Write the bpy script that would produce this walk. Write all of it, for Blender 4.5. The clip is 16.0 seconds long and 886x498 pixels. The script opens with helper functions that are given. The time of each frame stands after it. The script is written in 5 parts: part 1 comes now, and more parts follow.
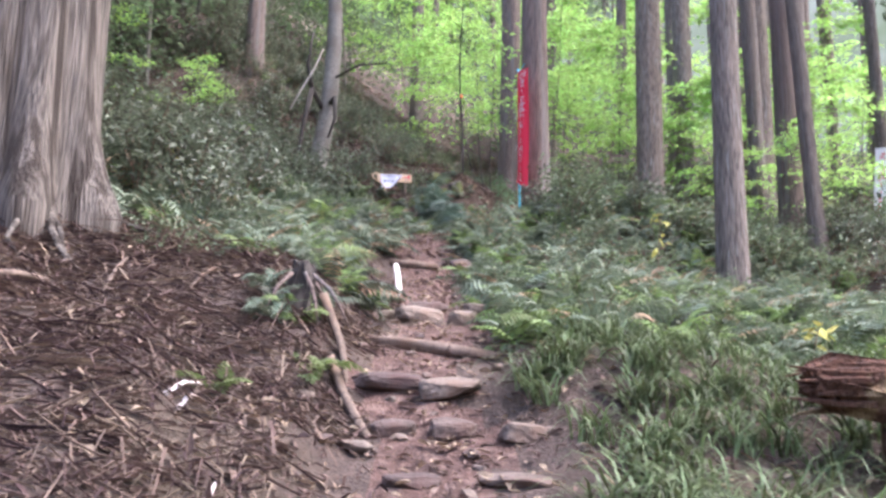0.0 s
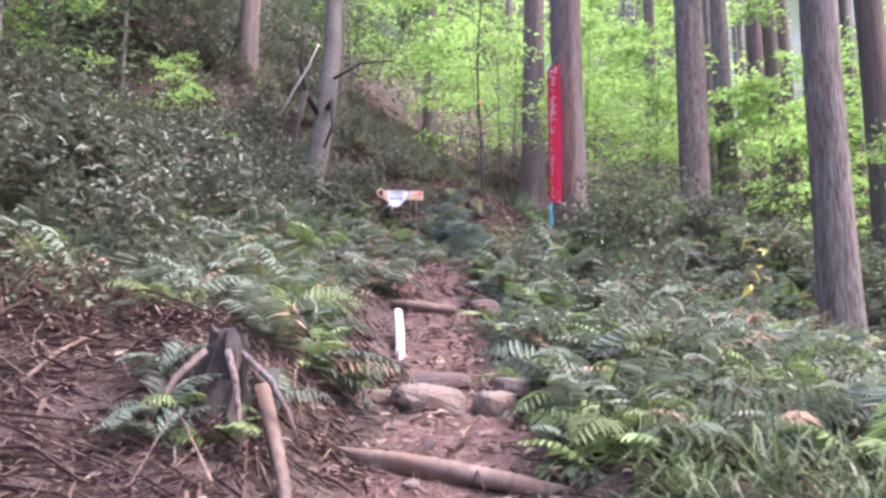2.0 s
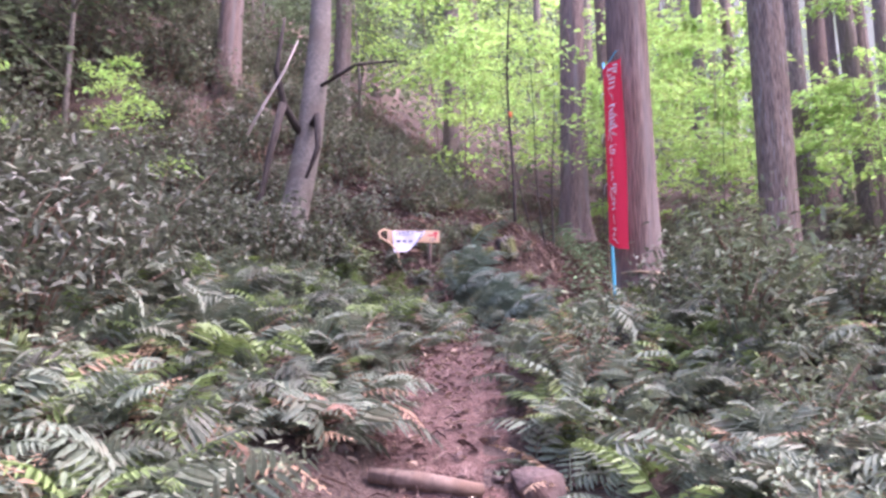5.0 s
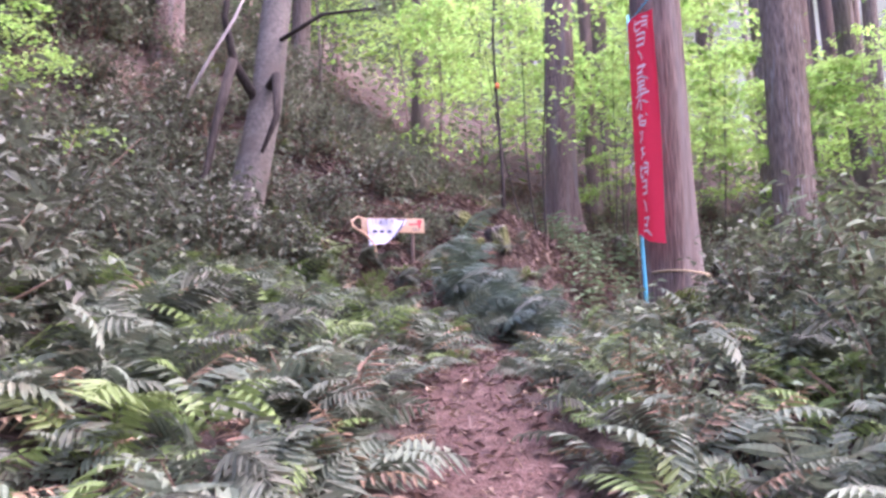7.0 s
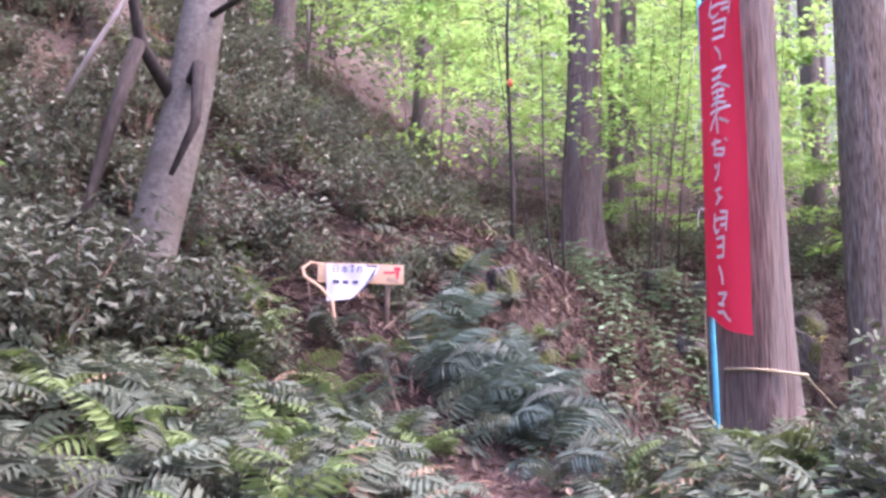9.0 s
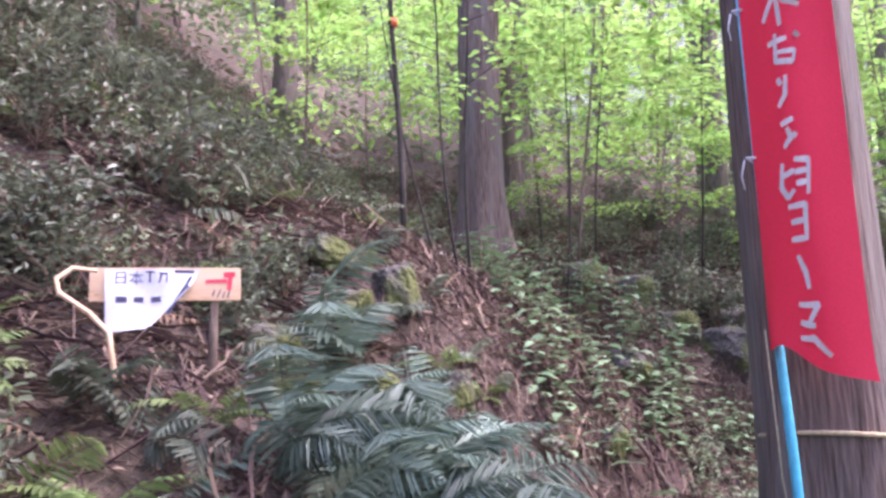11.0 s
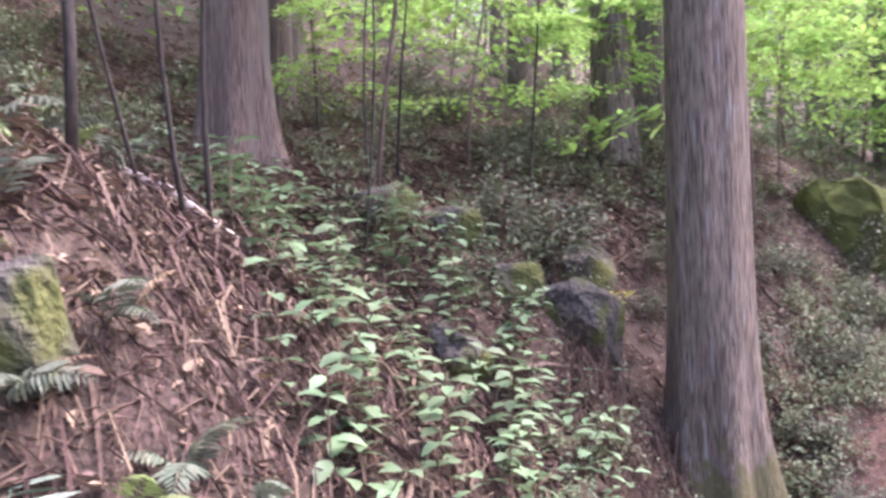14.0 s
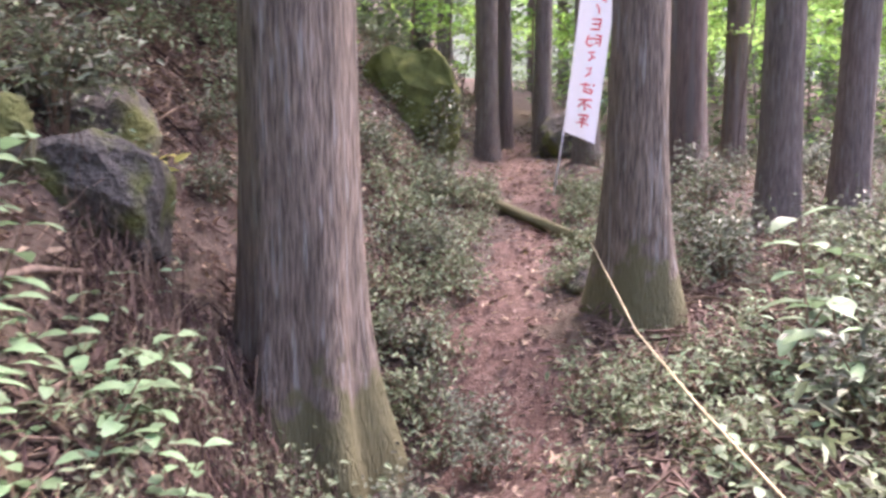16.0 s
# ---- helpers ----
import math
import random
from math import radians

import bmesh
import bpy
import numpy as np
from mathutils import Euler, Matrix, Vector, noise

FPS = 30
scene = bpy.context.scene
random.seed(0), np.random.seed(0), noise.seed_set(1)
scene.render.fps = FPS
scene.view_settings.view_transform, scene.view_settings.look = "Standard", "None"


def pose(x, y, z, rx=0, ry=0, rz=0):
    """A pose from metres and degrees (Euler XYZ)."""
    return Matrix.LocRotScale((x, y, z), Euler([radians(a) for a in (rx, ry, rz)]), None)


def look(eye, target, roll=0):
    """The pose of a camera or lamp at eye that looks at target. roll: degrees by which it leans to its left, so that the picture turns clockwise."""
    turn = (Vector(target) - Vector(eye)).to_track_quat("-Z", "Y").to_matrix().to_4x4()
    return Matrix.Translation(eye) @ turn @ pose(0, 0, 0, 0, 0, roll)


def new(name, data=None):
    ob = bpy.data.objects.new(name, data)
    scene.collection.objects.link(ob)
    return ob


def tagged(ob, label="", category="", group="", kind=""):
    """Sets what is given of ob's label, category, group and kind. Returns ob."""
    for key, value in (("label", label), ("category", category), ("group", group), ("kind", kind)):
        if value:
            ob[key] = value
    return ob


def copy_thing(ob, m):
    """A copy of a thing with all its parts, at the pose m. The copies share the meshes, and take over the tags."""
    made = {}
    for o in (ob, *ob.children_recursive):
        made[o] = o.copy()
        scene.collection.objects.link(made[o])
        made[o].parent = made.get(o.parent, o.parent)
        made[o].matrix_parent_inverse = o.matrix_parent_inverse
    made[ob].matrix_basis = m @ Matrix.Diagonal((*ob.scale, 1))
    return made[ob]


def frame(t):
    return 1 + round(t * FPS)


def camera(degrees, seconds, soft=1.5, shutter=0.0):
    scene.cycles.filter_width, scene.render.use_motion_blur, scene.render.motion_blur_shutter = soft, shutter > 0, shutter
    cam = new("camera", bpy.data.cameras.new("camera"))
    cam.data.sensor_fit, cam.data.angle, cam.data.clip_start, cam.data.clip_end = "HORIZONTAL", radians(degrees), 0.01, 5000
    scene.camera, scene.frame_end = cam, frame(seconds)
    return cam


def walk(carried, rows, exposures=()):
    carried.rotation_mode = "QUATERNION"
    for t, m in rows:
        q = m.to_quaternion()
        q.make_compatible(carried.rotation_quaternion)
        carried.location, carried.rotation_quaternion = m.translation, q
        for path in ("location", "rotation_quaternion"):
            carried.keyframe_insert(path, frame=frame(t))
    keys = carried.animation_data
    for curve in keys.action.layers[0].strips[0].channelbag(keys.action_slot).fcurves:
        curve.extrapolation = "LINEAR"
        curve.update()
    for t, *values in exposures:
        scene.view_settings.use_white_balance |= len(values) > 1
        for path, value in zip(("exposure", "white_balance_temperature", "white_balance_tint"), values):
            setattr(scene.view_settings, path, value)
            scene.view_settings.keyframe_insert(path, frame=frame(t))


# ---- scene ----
cam = camera(58.0, 16.0, soft=2.9, shutter=0.2)
# seconds, eye x y z, turn x y z in degrees
ROWS = [
    (0.0, 0.0, -0.0, 1.401, 100.21, -0.82, -0.37),
    (0.5, -0.084, 0.507, 1.526, 101.3, -0.78, -0.29),
    (1.0, -0.04, 1.065, 1.656, 101.98, -0.46, 0.6),
    (1.5, -0.017, 1.533, 1.766, 101.7, -0.46, 0.88),
    (2.0, -0.018, 2.055, 1.919, 101.58, -0.68, 0.8),
    (2.5, 0.025, 2.579, 2.089, 101.78, -0.43, 1.27),
    (3.0, -0.008, 3.005, 2.223, 102.43, -0.04, 1.79),
    (3.5, -0.008, 3.39, 2.372, 102.82, 0.32, 2.27),
    (4.0, -0.001, 3.9, 2.613, 103.07, -0.24, 3.19),
    (6.5, -0.228, 5.967, 3.314, 101.57, -0.1, 0.77),
    (7.0, -0.402, 6.363, 3.405, 101.62, 0.16, -0.36),
    (7.5, -0.344, 6.775, 3.656, 101.13, -0.63, -0.59),
    (8.0, -0.305, 7.295, 3.937, 101.06, -1.95, 0.19),
    (10.5, -0.166, 9.849, 4.619, 100.29, 0.66, -4.44),
    (11.0, -0.191, 10.43, 4.701, 100.57, 1.23, -8.75),
    (11.5, -0.183, 10.961, 4.827, 100.41, 1.03, -11.24),
    (12.0, -0.128, 11.541, 5.001, 99.88, 0.69, -13.58),
    (12.5, -0.042, 11.856, 5.109, 98.55, 0.76, -15.5),
    (13.0, 0.179, 12.214, 5.222, 96.51, 1.03, -17.31),
    (13.5, 0.334, 12.575, 5.391, 94.23, 1.71, -19.1),
    (14.0, 0.41, 13.016, 5.489, 91.19, 1.5, -25.71),
    (14.5, 0.595, 13.459, 5.49, 88.11, 1.17, -34.52),
    (15.0, 0.891, 13.925, 5.427, 85.65, -0.56, -44.71),
    (15.5, 1.185, 14.374, 5.305, 82.23, -1.54, -52.06),
    (16.0, 1.593, 14.609, 5.245, 83.23, 0.23, -57.78),
]
walk(cam, [(t, pose(*p)) for t, *p in ROWS], [(0.0, 2.75, 5950, 20), (4.0, 2.85, 6000, 46), (8.0, 3.0, 6000, 48), (11.0, 3.05, 5950, 38), (13.0, 3.2, 6050, 36), (15.0, 3.25, 6300, 37), (16.0, 3.25, 6450, 33)])

# ---- sky and sun: bright overcast under a high canopy ----
world = bpy.data.worlds.new("sky")
scene.world = world
world.use_nodes = True
wn = world.node_tree.nodes
sky = wn.new("ShaderNodeTexSky")
sky.sky_type, sky.sun_disc = "NISHITA", False
sky.sun_elevation, sky.sun_rotation = radians(58), radians(100)
sky.dust_density, sky.air_density = 4.0, 1.0
world.node_tree.links.new(sky.outputs[0], wn["Background"].inputs[0])
wn["Background"].inputs[1].default_value = 0.15
sun = new("sun", bpy.data.lights.new("sun", "SUN"))
sun.data.energy, sun.data.angle, sun.data.color = 1.5, radians(28), (1.0, 0.97, 0.92)
sun.matrix_world = look((0, 0, 40), (-math.sin(radians(100)) * 25, -math.cos(radians(100)) * 25, 0))


# ---- materials ----
def material(name, base, rough=0.8, spread=0.25, scale=6.0, detail=60.0, bump=0.3, dist=0.01, second=None, second_scale=1.2,
             second_at=(0.5, 0.65), vary="", vary_by=0.3, leafy=0.0, stretch=(1, 1, 1), spec=0.3, coords="Object", foot=0.0):
    """Node material: two scales of variation, an optional second colour in patches, relief, and light through leaves."""
    m = bpy.data.materials.new(name)
    m.use_nodes = True
    nt = m.node_tree
    n, l = nt.nodes, nt.links
    bs = n["Principled BSDF"]
    bs.inputs["Roughness"].default_value = rough
    bs.inputs["Specular IOR Level"].default_value = spec
    tc = n.new("ShaderNodeTexCoord")
    mp = n.new("ShaderNodeMapping")
    mp.inputs["Scale"].default_value = stretch
    l.new(tc.outputs[coords], mp.inputs[0])

    def noise_tex(sc, det=4.0):
        t = n.new("ShaderNodeTexNoise")
        t.inputs["Scale"].default_value, t.inputs["Detail"].default_value = sc, det
        l.new(mp.outputs[0], t.inputs["Vector"])
        return t

    def mix(fac, a, b, kind="MIX"):
        x = n.new("ShaderNodeMix")
        x.data_type, x.blend_type = "RGBA", kind
        for sock, val in ((x.inputs[0], fac), (x.inputs[6], a), (x.inputs[7], b)):
            if isinstance(val, (int, float)):
                sock.default_value = val
            elif isinstance(val, tuple):
                sock.default_value = (*val, 1)
            else:
                l.new(val, sock)
        return x.outputs[2]

    big, fine = noise_tex(scale), noise_tex(detail, 6.0)
    dark, light = tuple(c * (1 - spread) for c in base), tuple(min(1, c * (1 + spread)) for c in base)
    col = mix(big.outputs["Fac"], dark, light)
    ramp = n.new("ShaderNodeMapRange")
    ramp.inputs["From Min"].default_value, ramp.inputs["From Max"].default_value = 0.3, 0.7
    ramp.inputs["To Min"].default_value, ramp.inputs["To Max"].default_value = 1 - spread, 1 + spread
    l.new(fine.outputs["Fac"], ramp.inputs[0])
    col = mix(1.0, col, ramp.outputs[0], "MULTIPLY")
    if second:
        patch = noise_tex(second_scale, 5.0)
        r2 = n.new("ShaderNodeMapRange")
        r2.inputs["From Min"].default_value, r2.inputs["From Max"].default_value = second_at
        l.new(patch.outputs["Fac"], r2.inputs[0])
        col = mix(r2.outputs[0], col, second)
    if foot:
        sep, ragged, add, r3 = n.new("ShaderNodeSeparateXYZ"), n.new("ShaderNodeTexNoise"), n.new("ShaderNodeMath"), n.new("ShaderNodeMapRange")
        l.new(tc.outputs["Object"], sep.inputs[0])
        l.new(tc.outputs["Object"], ragged.inputs["Vector"])
        ragged.inputs["Scale"].default_value, ragged.inputs["Detail"].default_value = 7.0, 6.0
        add.operation = "MULTIPLY_ADD"
        l.new(ragged.outputs["Fac"], add.inputs[0])
        add.inputs[1].default_value = -2.2 * foot
        l.new(sep.outputs[2], add.inputs[2])
        r3.inputs["From Min"].default_value, r3.inputs["From Max"].default_value = -0.25 * foot, -0.55 * foot
        l.new(add.outputs[0], r3.inputs[0])
        col = mix(r3.outputs[0], col, (0.135, 0.125, 0.065))
    if vary:
        src = n.new("ShaderNodeObjectInfo" if vary == "object" else "ShaderNodeNewGeometry")
        hsv = n.new("ShaderNodeHueSaturation")
        mr, mh = n.new("ShaderNodeMapRange"), n.new("ShaderNodeMapRange")
        rnd = src.outputs["Random" if vary == "object" else "Random Per Island"]
        mr.inputs["To Min"].default_value, mr.inputs["To Max"].default_value = 1 - vary_by, 1 + vary_by
        mh.inputs["To Min"].default_value, mh.inputs["To Max"].default_value = 0.5 - 0.05 * vary_by, 0.5 + 0.05 * vary_by
        l.new(rnd, mr.inputs[0])
        l.new(rnd, mh.inputs[0])
        l.new(mr.outputs[0], hsv.inputs["Value"])
        l.new(mh.outputs[0], hsv.inputs["Hue"])
        l.new(col, hsv.inputs["Color"])
        col = hsv.outputs[0]
    l.new(col, bs.inputs["Base Color"])
    if bump:
        b = n.new("ShaderNodeBump")
        b.inputs["Strength"].default_value, b.inputs["Distance"].default_value = bump, dist
        l.new(fine.outputs["Fac"], b.inputs["Height"])
        l.new(b.outputs[0], bs.inputs["Normal"])
    if leafy:
        tr = n.new("ShaderNodeBsdfTranslucent")
        l.new(col, tr.inputs[0])
        ms = n.new("ShaderNodeMixShader")
        ms.inputs[0].default_value = leafy
        l.new(bs.outputs[0], ms.inputs[1])
        l.new(tr.outputs[0], ms.inputs[2])
        l.new(ms.outputs[0], n["Material Output"].inputs[0])
    return m


SOIL = material("forest soil with needle litter", (0.068, 0.048, 0.039), 0.95, 0.5, 3.0, 45.0, 0.9, 0.03, (0.095, 0.07, 0.048), 0.7, (0.5, 0.7))
TRAIL_SOIL = material("trodden reddish trail soil", (0.095, 0.055, 0.044), 0.95, 0.5, 5.0, 60.0, 1.0, 0.03, (0.17, 0.112, 0.09), 14.0, (0.5, 0.66))
BARK = material("cedar bark", (0.165, 0.134, 0.115), 0.95, 0.55, 2.5, 20.0, 1.0, 0.035, (0.27, 0.25, 0.225), 9.0, (0.57, 0.68), stretch=(3.2, 3.2, 0.3))
BARK_FOOT = material("cedar bark with a mossy foot", (0.175, 0.138, 0.11), 0.95, 0.6, 2.5, 20.0, 1.0, 0.035, (0.27, 0.25, 0.225), 9.0, (0.57, 0.68), stretch=(3.2, 3.2, 0.3), foot=0.5)
BARK_RED = material("reddish cedar bark", (0.16, 0.117, 0.1), 0.95, 0.5, 2.5, 20.0, 1.0, 0.03, (0.17, 0.155, 0.145), 2.0, (0.5, 0.72), stretch=(3.4, 3.4, 0.22))
BARK_OLD = material("old grey cedar bark in strips", (0.15, 0.127, 0.108), 0.95, 0.55, 2.0, 16.0, 1.0, 0.06, (0.05, 0.038, 0.03), 3.0, (0.44, 0.58), stretch=(3.5, 3.5, 0.16))
BARK_DARK = material("dark sapling bark", (0.045, 0.037, 0.032), 0.9, 0.4, 5.0, 40.0, 0.6, 0.01, stretch=(1, 1, 0.3))
BARK_GREY = material("grey smooth bark with lichen", (0.16, 0.145, 0.125), 0.9, 0.3, 4.0, 30.0, 0.5, 0.01, (0.13, 0.11, 0.09), 3.0, (0.5, 0.65))
MOSS = material("moss on bark and stone", (0.085, 0.10, 0.03), 1.0, 0.4, 6.0, 90.0, 0.9, 0.02, (0.16, 0.17, 0.05), 5.0, (0.5, 0.7))
ROCK = material("mossy grey rock", (0.085, 0.076, 0.068), 0.95, 0.45, 3.0, 30.0, 1.0, 0.04, (0.09, 0.1, 0.032), 3.2, (0.46, 0.6))
STONE = material("flat brown step stone", (0.125, 0.094, 0.078), 0.9, 0.3, 4.0, 40.0, 0.7, 0.01, (0.13, 0.083, 0.064), 5.0, (0.5, 0.68), vary="object", vary_by=0.35)
DEADWOOD = material("weathered dead wood", (0.14, 0.1, 0.078), 0.9, 0.35, 4.0, 30.0, 0.7, 0.01, (0.14, 0.09, 0.065), 3.0, (0.5, 0.65), stretch=(1, 1, 0.4), vary="island", vary_by=0.4)
ROTTEN = material("rotten red wood", (0.075, 0.035, 0.022), 0.95, 0.5, 6.0, 40.0, 1.0, 0.03, (0.2, 0.14, 0.08), 4.0, (0.55, 0.62), stretch=(1, 1, 1))
TWIGS = material("fallen cedar twigs", (0.115, 0.074, 0.059), 0.9, 0.3, 8.0, 60.0, 0.0, 0.01, vary="island", vary_by=0.75)
DEADLEAF = material("dead brown leaves", (0.2, 0.135, 0.1), 0.75, 0.25, 8.0, 50.0, 0.2, 0.005, vary="island", vary_by=0.6, leafy=0.1, spec=0.5)
FERN = material("blue-green fern frond", (0.118, 0.142, 0.096), 0.6, 0.25, 5.0, 60.0, 0.3, 0.004, (0.15, 0.15, 0.1), 9.0, (0.5, 0.7), vary="object", vary_by=0.55, leafy=0.25, spec=0.3)
FERN_LARGE = material("broad blue-green fern frond", (0.115, 0.165, 0.118), 0.5, 0.2, 5.0, 60.0, 0.2, 0.004, vary="object", vary_by=0.35, leafy=0.25, spec=0.45)
FERN_LIGHT = material("yellow-green fern frond", (0.165, 0.225, 0.075), 0.55, 0.2, 5.0, 60.0, 0.2, 0.004, vary="object", vary_by=0.3, leafy=0.35, spec=0.4)
FERN_DEAD = material("dry brown fern frond", (0.27, 0.18, 0.12), 0.85, 0.25, 5.0, 60.0, 0.2, 0.004, vary="object", vary_by=0.3, leafy=0.15)
SHRUB = material("dark glossy evergreen leaves", (0.115, 0.13, 0.085), 0.5, 0.25, 2.0, 40.0, 0.1, 0.003, vary="island", vary_by=0.6, leafy=0.25, spec=0.42)
SPRING = material("bright young maple leaves", (0.28, 0.44, 0.12), 0.6, 0.2, 1.5, 30.0, 0.0, 0.003, vary="island", vary_by=0.35, leafy=0.6, spec=0.3)
CANOPY = material("mid-green tree leaves", (0.13, 0.175, 0.092), 0.6, 0.3, 1.0, 20.0, 0.0, 0.003, vary="island", vary_by=0.5, leafy=0.4, spec=0.3)
CONIFER = material("dark cedar foliage", (0.065, 0.09, 0.055), 0.7, 0.3, 1.0, 20.0, 0.0, 0.003, vary="island", vary_by=0.4, leafy=0.25)
HERB = material("pale green herb leaves", (0.155, 0.24, 0.125), 0.5, 0.18, 6.0, 50.0, 0.2, 0.003, vary="object", vary_by=0.3, leafy=0.3, spec=0.5)
UNDER = material("small pale undergrowth leaves", (0.155, 0.185, 0.105), 0.6, 0.2, 3.0, 40.0, 0.0, 0.003, vary="island", vary_by=0.6, leafy=0.25, spec=0.35)
STEM = material("thin brown stems", (0.16, 0.11, 0.075), 0.8, 0.3, 8.0, 40.0, 0.2, 0.003)
GRASS = material("arching sedge blades", (0.105, 0.135, 0.058), 0.5, 0.2, 3.0, 40.0, 0.0, 0.003, vary="island", vary_by=0.6, leafy=0.3, spec=0.4)
RED_CLOTH = material("red banner cloth", (0.62, 0.03, 0.06), 0.7, 0.1, 3.0, 200.0, 0.15, 0.002, leafy=0.12, spec=0.25)
WHITE_CLOTH = material("white banner cloth", (0.78, 0.76, 0.8), 0.7, 0.06, 3.0, 200.0, 0.15, 0.002, leafy=0.15)
WHITE_PAINT = material("white brushed lettering", (0.62, 0.56, 0.54), 0.8, 0.1, 10.0, 80.0, 0.0)
RED_PAINT = material("red lettering", (0.7, 0.07, 0.10), 0.7, 0.1, 10.0, 80.0, 0.0)
INK = material("faded grey ink", (0.07, 0.07, 0.12), 0.7, 0.2, 20.0, 80.0, 0.0)
BLUE = material("light blue plastic pole", (0.08, 0.43, 0.58), 0.4, 0.12, 3.0, 40.0, 0.1, 0.002)
PAPER = material("white laminated paper", (0.62, 0.62, 0.70), 0.5, 0.06, 5.0, 60.0, 0.2, 0.003)
BOARD = material("pale planed wooden board", (0.62, 0.40, 0.24), 0.7, 0.15, 3.0, 40.0, 0.3, 0.004, (0.68, 0.50, 0.33), 2.0, (0.45, 0.6), stretch=(0.3, 3, 3))
PALE_WOOD = material("peeled pale wood", (0.62, 0.54, 0.50), 0.8, 0.15, 6.0, 40.0, 0.4, 0.005, (0.45, 0.36, 0.31), 4.0, (0.55, 0.7), stretch=(2, 2, 0.4))
ROPE = material("tan rope", (0.42, 0.35, 0.22), 0.9, 0.25, 20.0, 120.0, 0.8, 0.004)
WHITE_TIE = material("white string", (0.7, 0.7, 0.7), 0.8, 0.1, 20.0, 80.0, 0.2)
YELLOW_LEAF = material("yellow leaves", (0.36, 0.33, 0.09), 0.6, 0.2, 6.0, 50.0, 0.0, vary="island", vary_by=0.3, leafy=0.35)

# ---- the lie of the land ----
# the trail: x, y, z of its middle
TRAIL = np.array([(0.15, -30, -9.5), (0.1, -4, -1.3), (0.06, 0, 0.02), (-0.02, 3, 0.93), (-0.08, 4.15, 1.20), (-0.1, 4.45, 1.34), (-0.1, 4.65, 1.47), (-0.1, 5.2, 1.60),
                  (-0.1, 5.4, 1.71), (-0.06, 6.1, 1.91), (-0.06, 6.35, 2.02), (-0.1, 7.1, 2.24), (-0.18, 8.4, 2.60), (-0.18, 8.62, 2.80), (-0.22, 10, 3.28), (-0.12, 11.5, 3.66),
                  (0.12, 12.6, 3.84), (0.7, 13.65, 3.86), (1.6, 14.5, 3.78),
                  (3.0, 15.35, 3.75), (4.3, 16.1, 3.82), (6.4, 17.15, 4.05), (8.8, 18.1, 4.5), (10.6, 19.0, 4.9), (14, 21.2, 5.6), (40, 38, 9.5)])


def trail_dense():
    seg = np.concatenate([[0], np.cumsum(np.hypot(*np.diff(TRAIL[:, :2], axis=0).T))])
    s = np.concatenate([np.arange(0, 26, 2.0), np.arange(26, 60, 0.15), np.arange(60, seg[-1], 2.0)])
    return np.stack([np.interp(s, seg, TRAIL[:, k]) for k in range(3)], 1), s


TP, TS = trail_dense()
TT = np.gradient(TP[:, :2], axis=0)
TT /= np.linalg.norm(TT, axis=1)[:, None]
BEND = 26 + 4 + 13.5          # arc length at which the trail swings to the right


def smooth(a, b, v):
    k = np.clip((v - a) / (b - a), 0, 1)
    return k * k * (3 - 2 * k)


# lumps and hollows: x, y, height, radius
LUMPS = [(2.7, 11.4, 0.62, 1.3), (4.8, 17.35, -0.6, 1.15), (0.5, 16.4, 0.35, 0.9), (3.3, 9.0, -0.28, 1.2), (0.45, 15.6, 0.35, 0.7), (1.0, 10.0, 0.2, 0.7),
         (2.6, 17.0, -0.35, 0.8), (-1.3, 5.6, 0.15, 0.8), (1.6, 4.6, 0.16, 0.9), (4.6, 14.4, -0.35, 0.7), (-1.0, 13.9, 0.35, 0.8), (0.05, 14.3, 0.22, 0.6)]


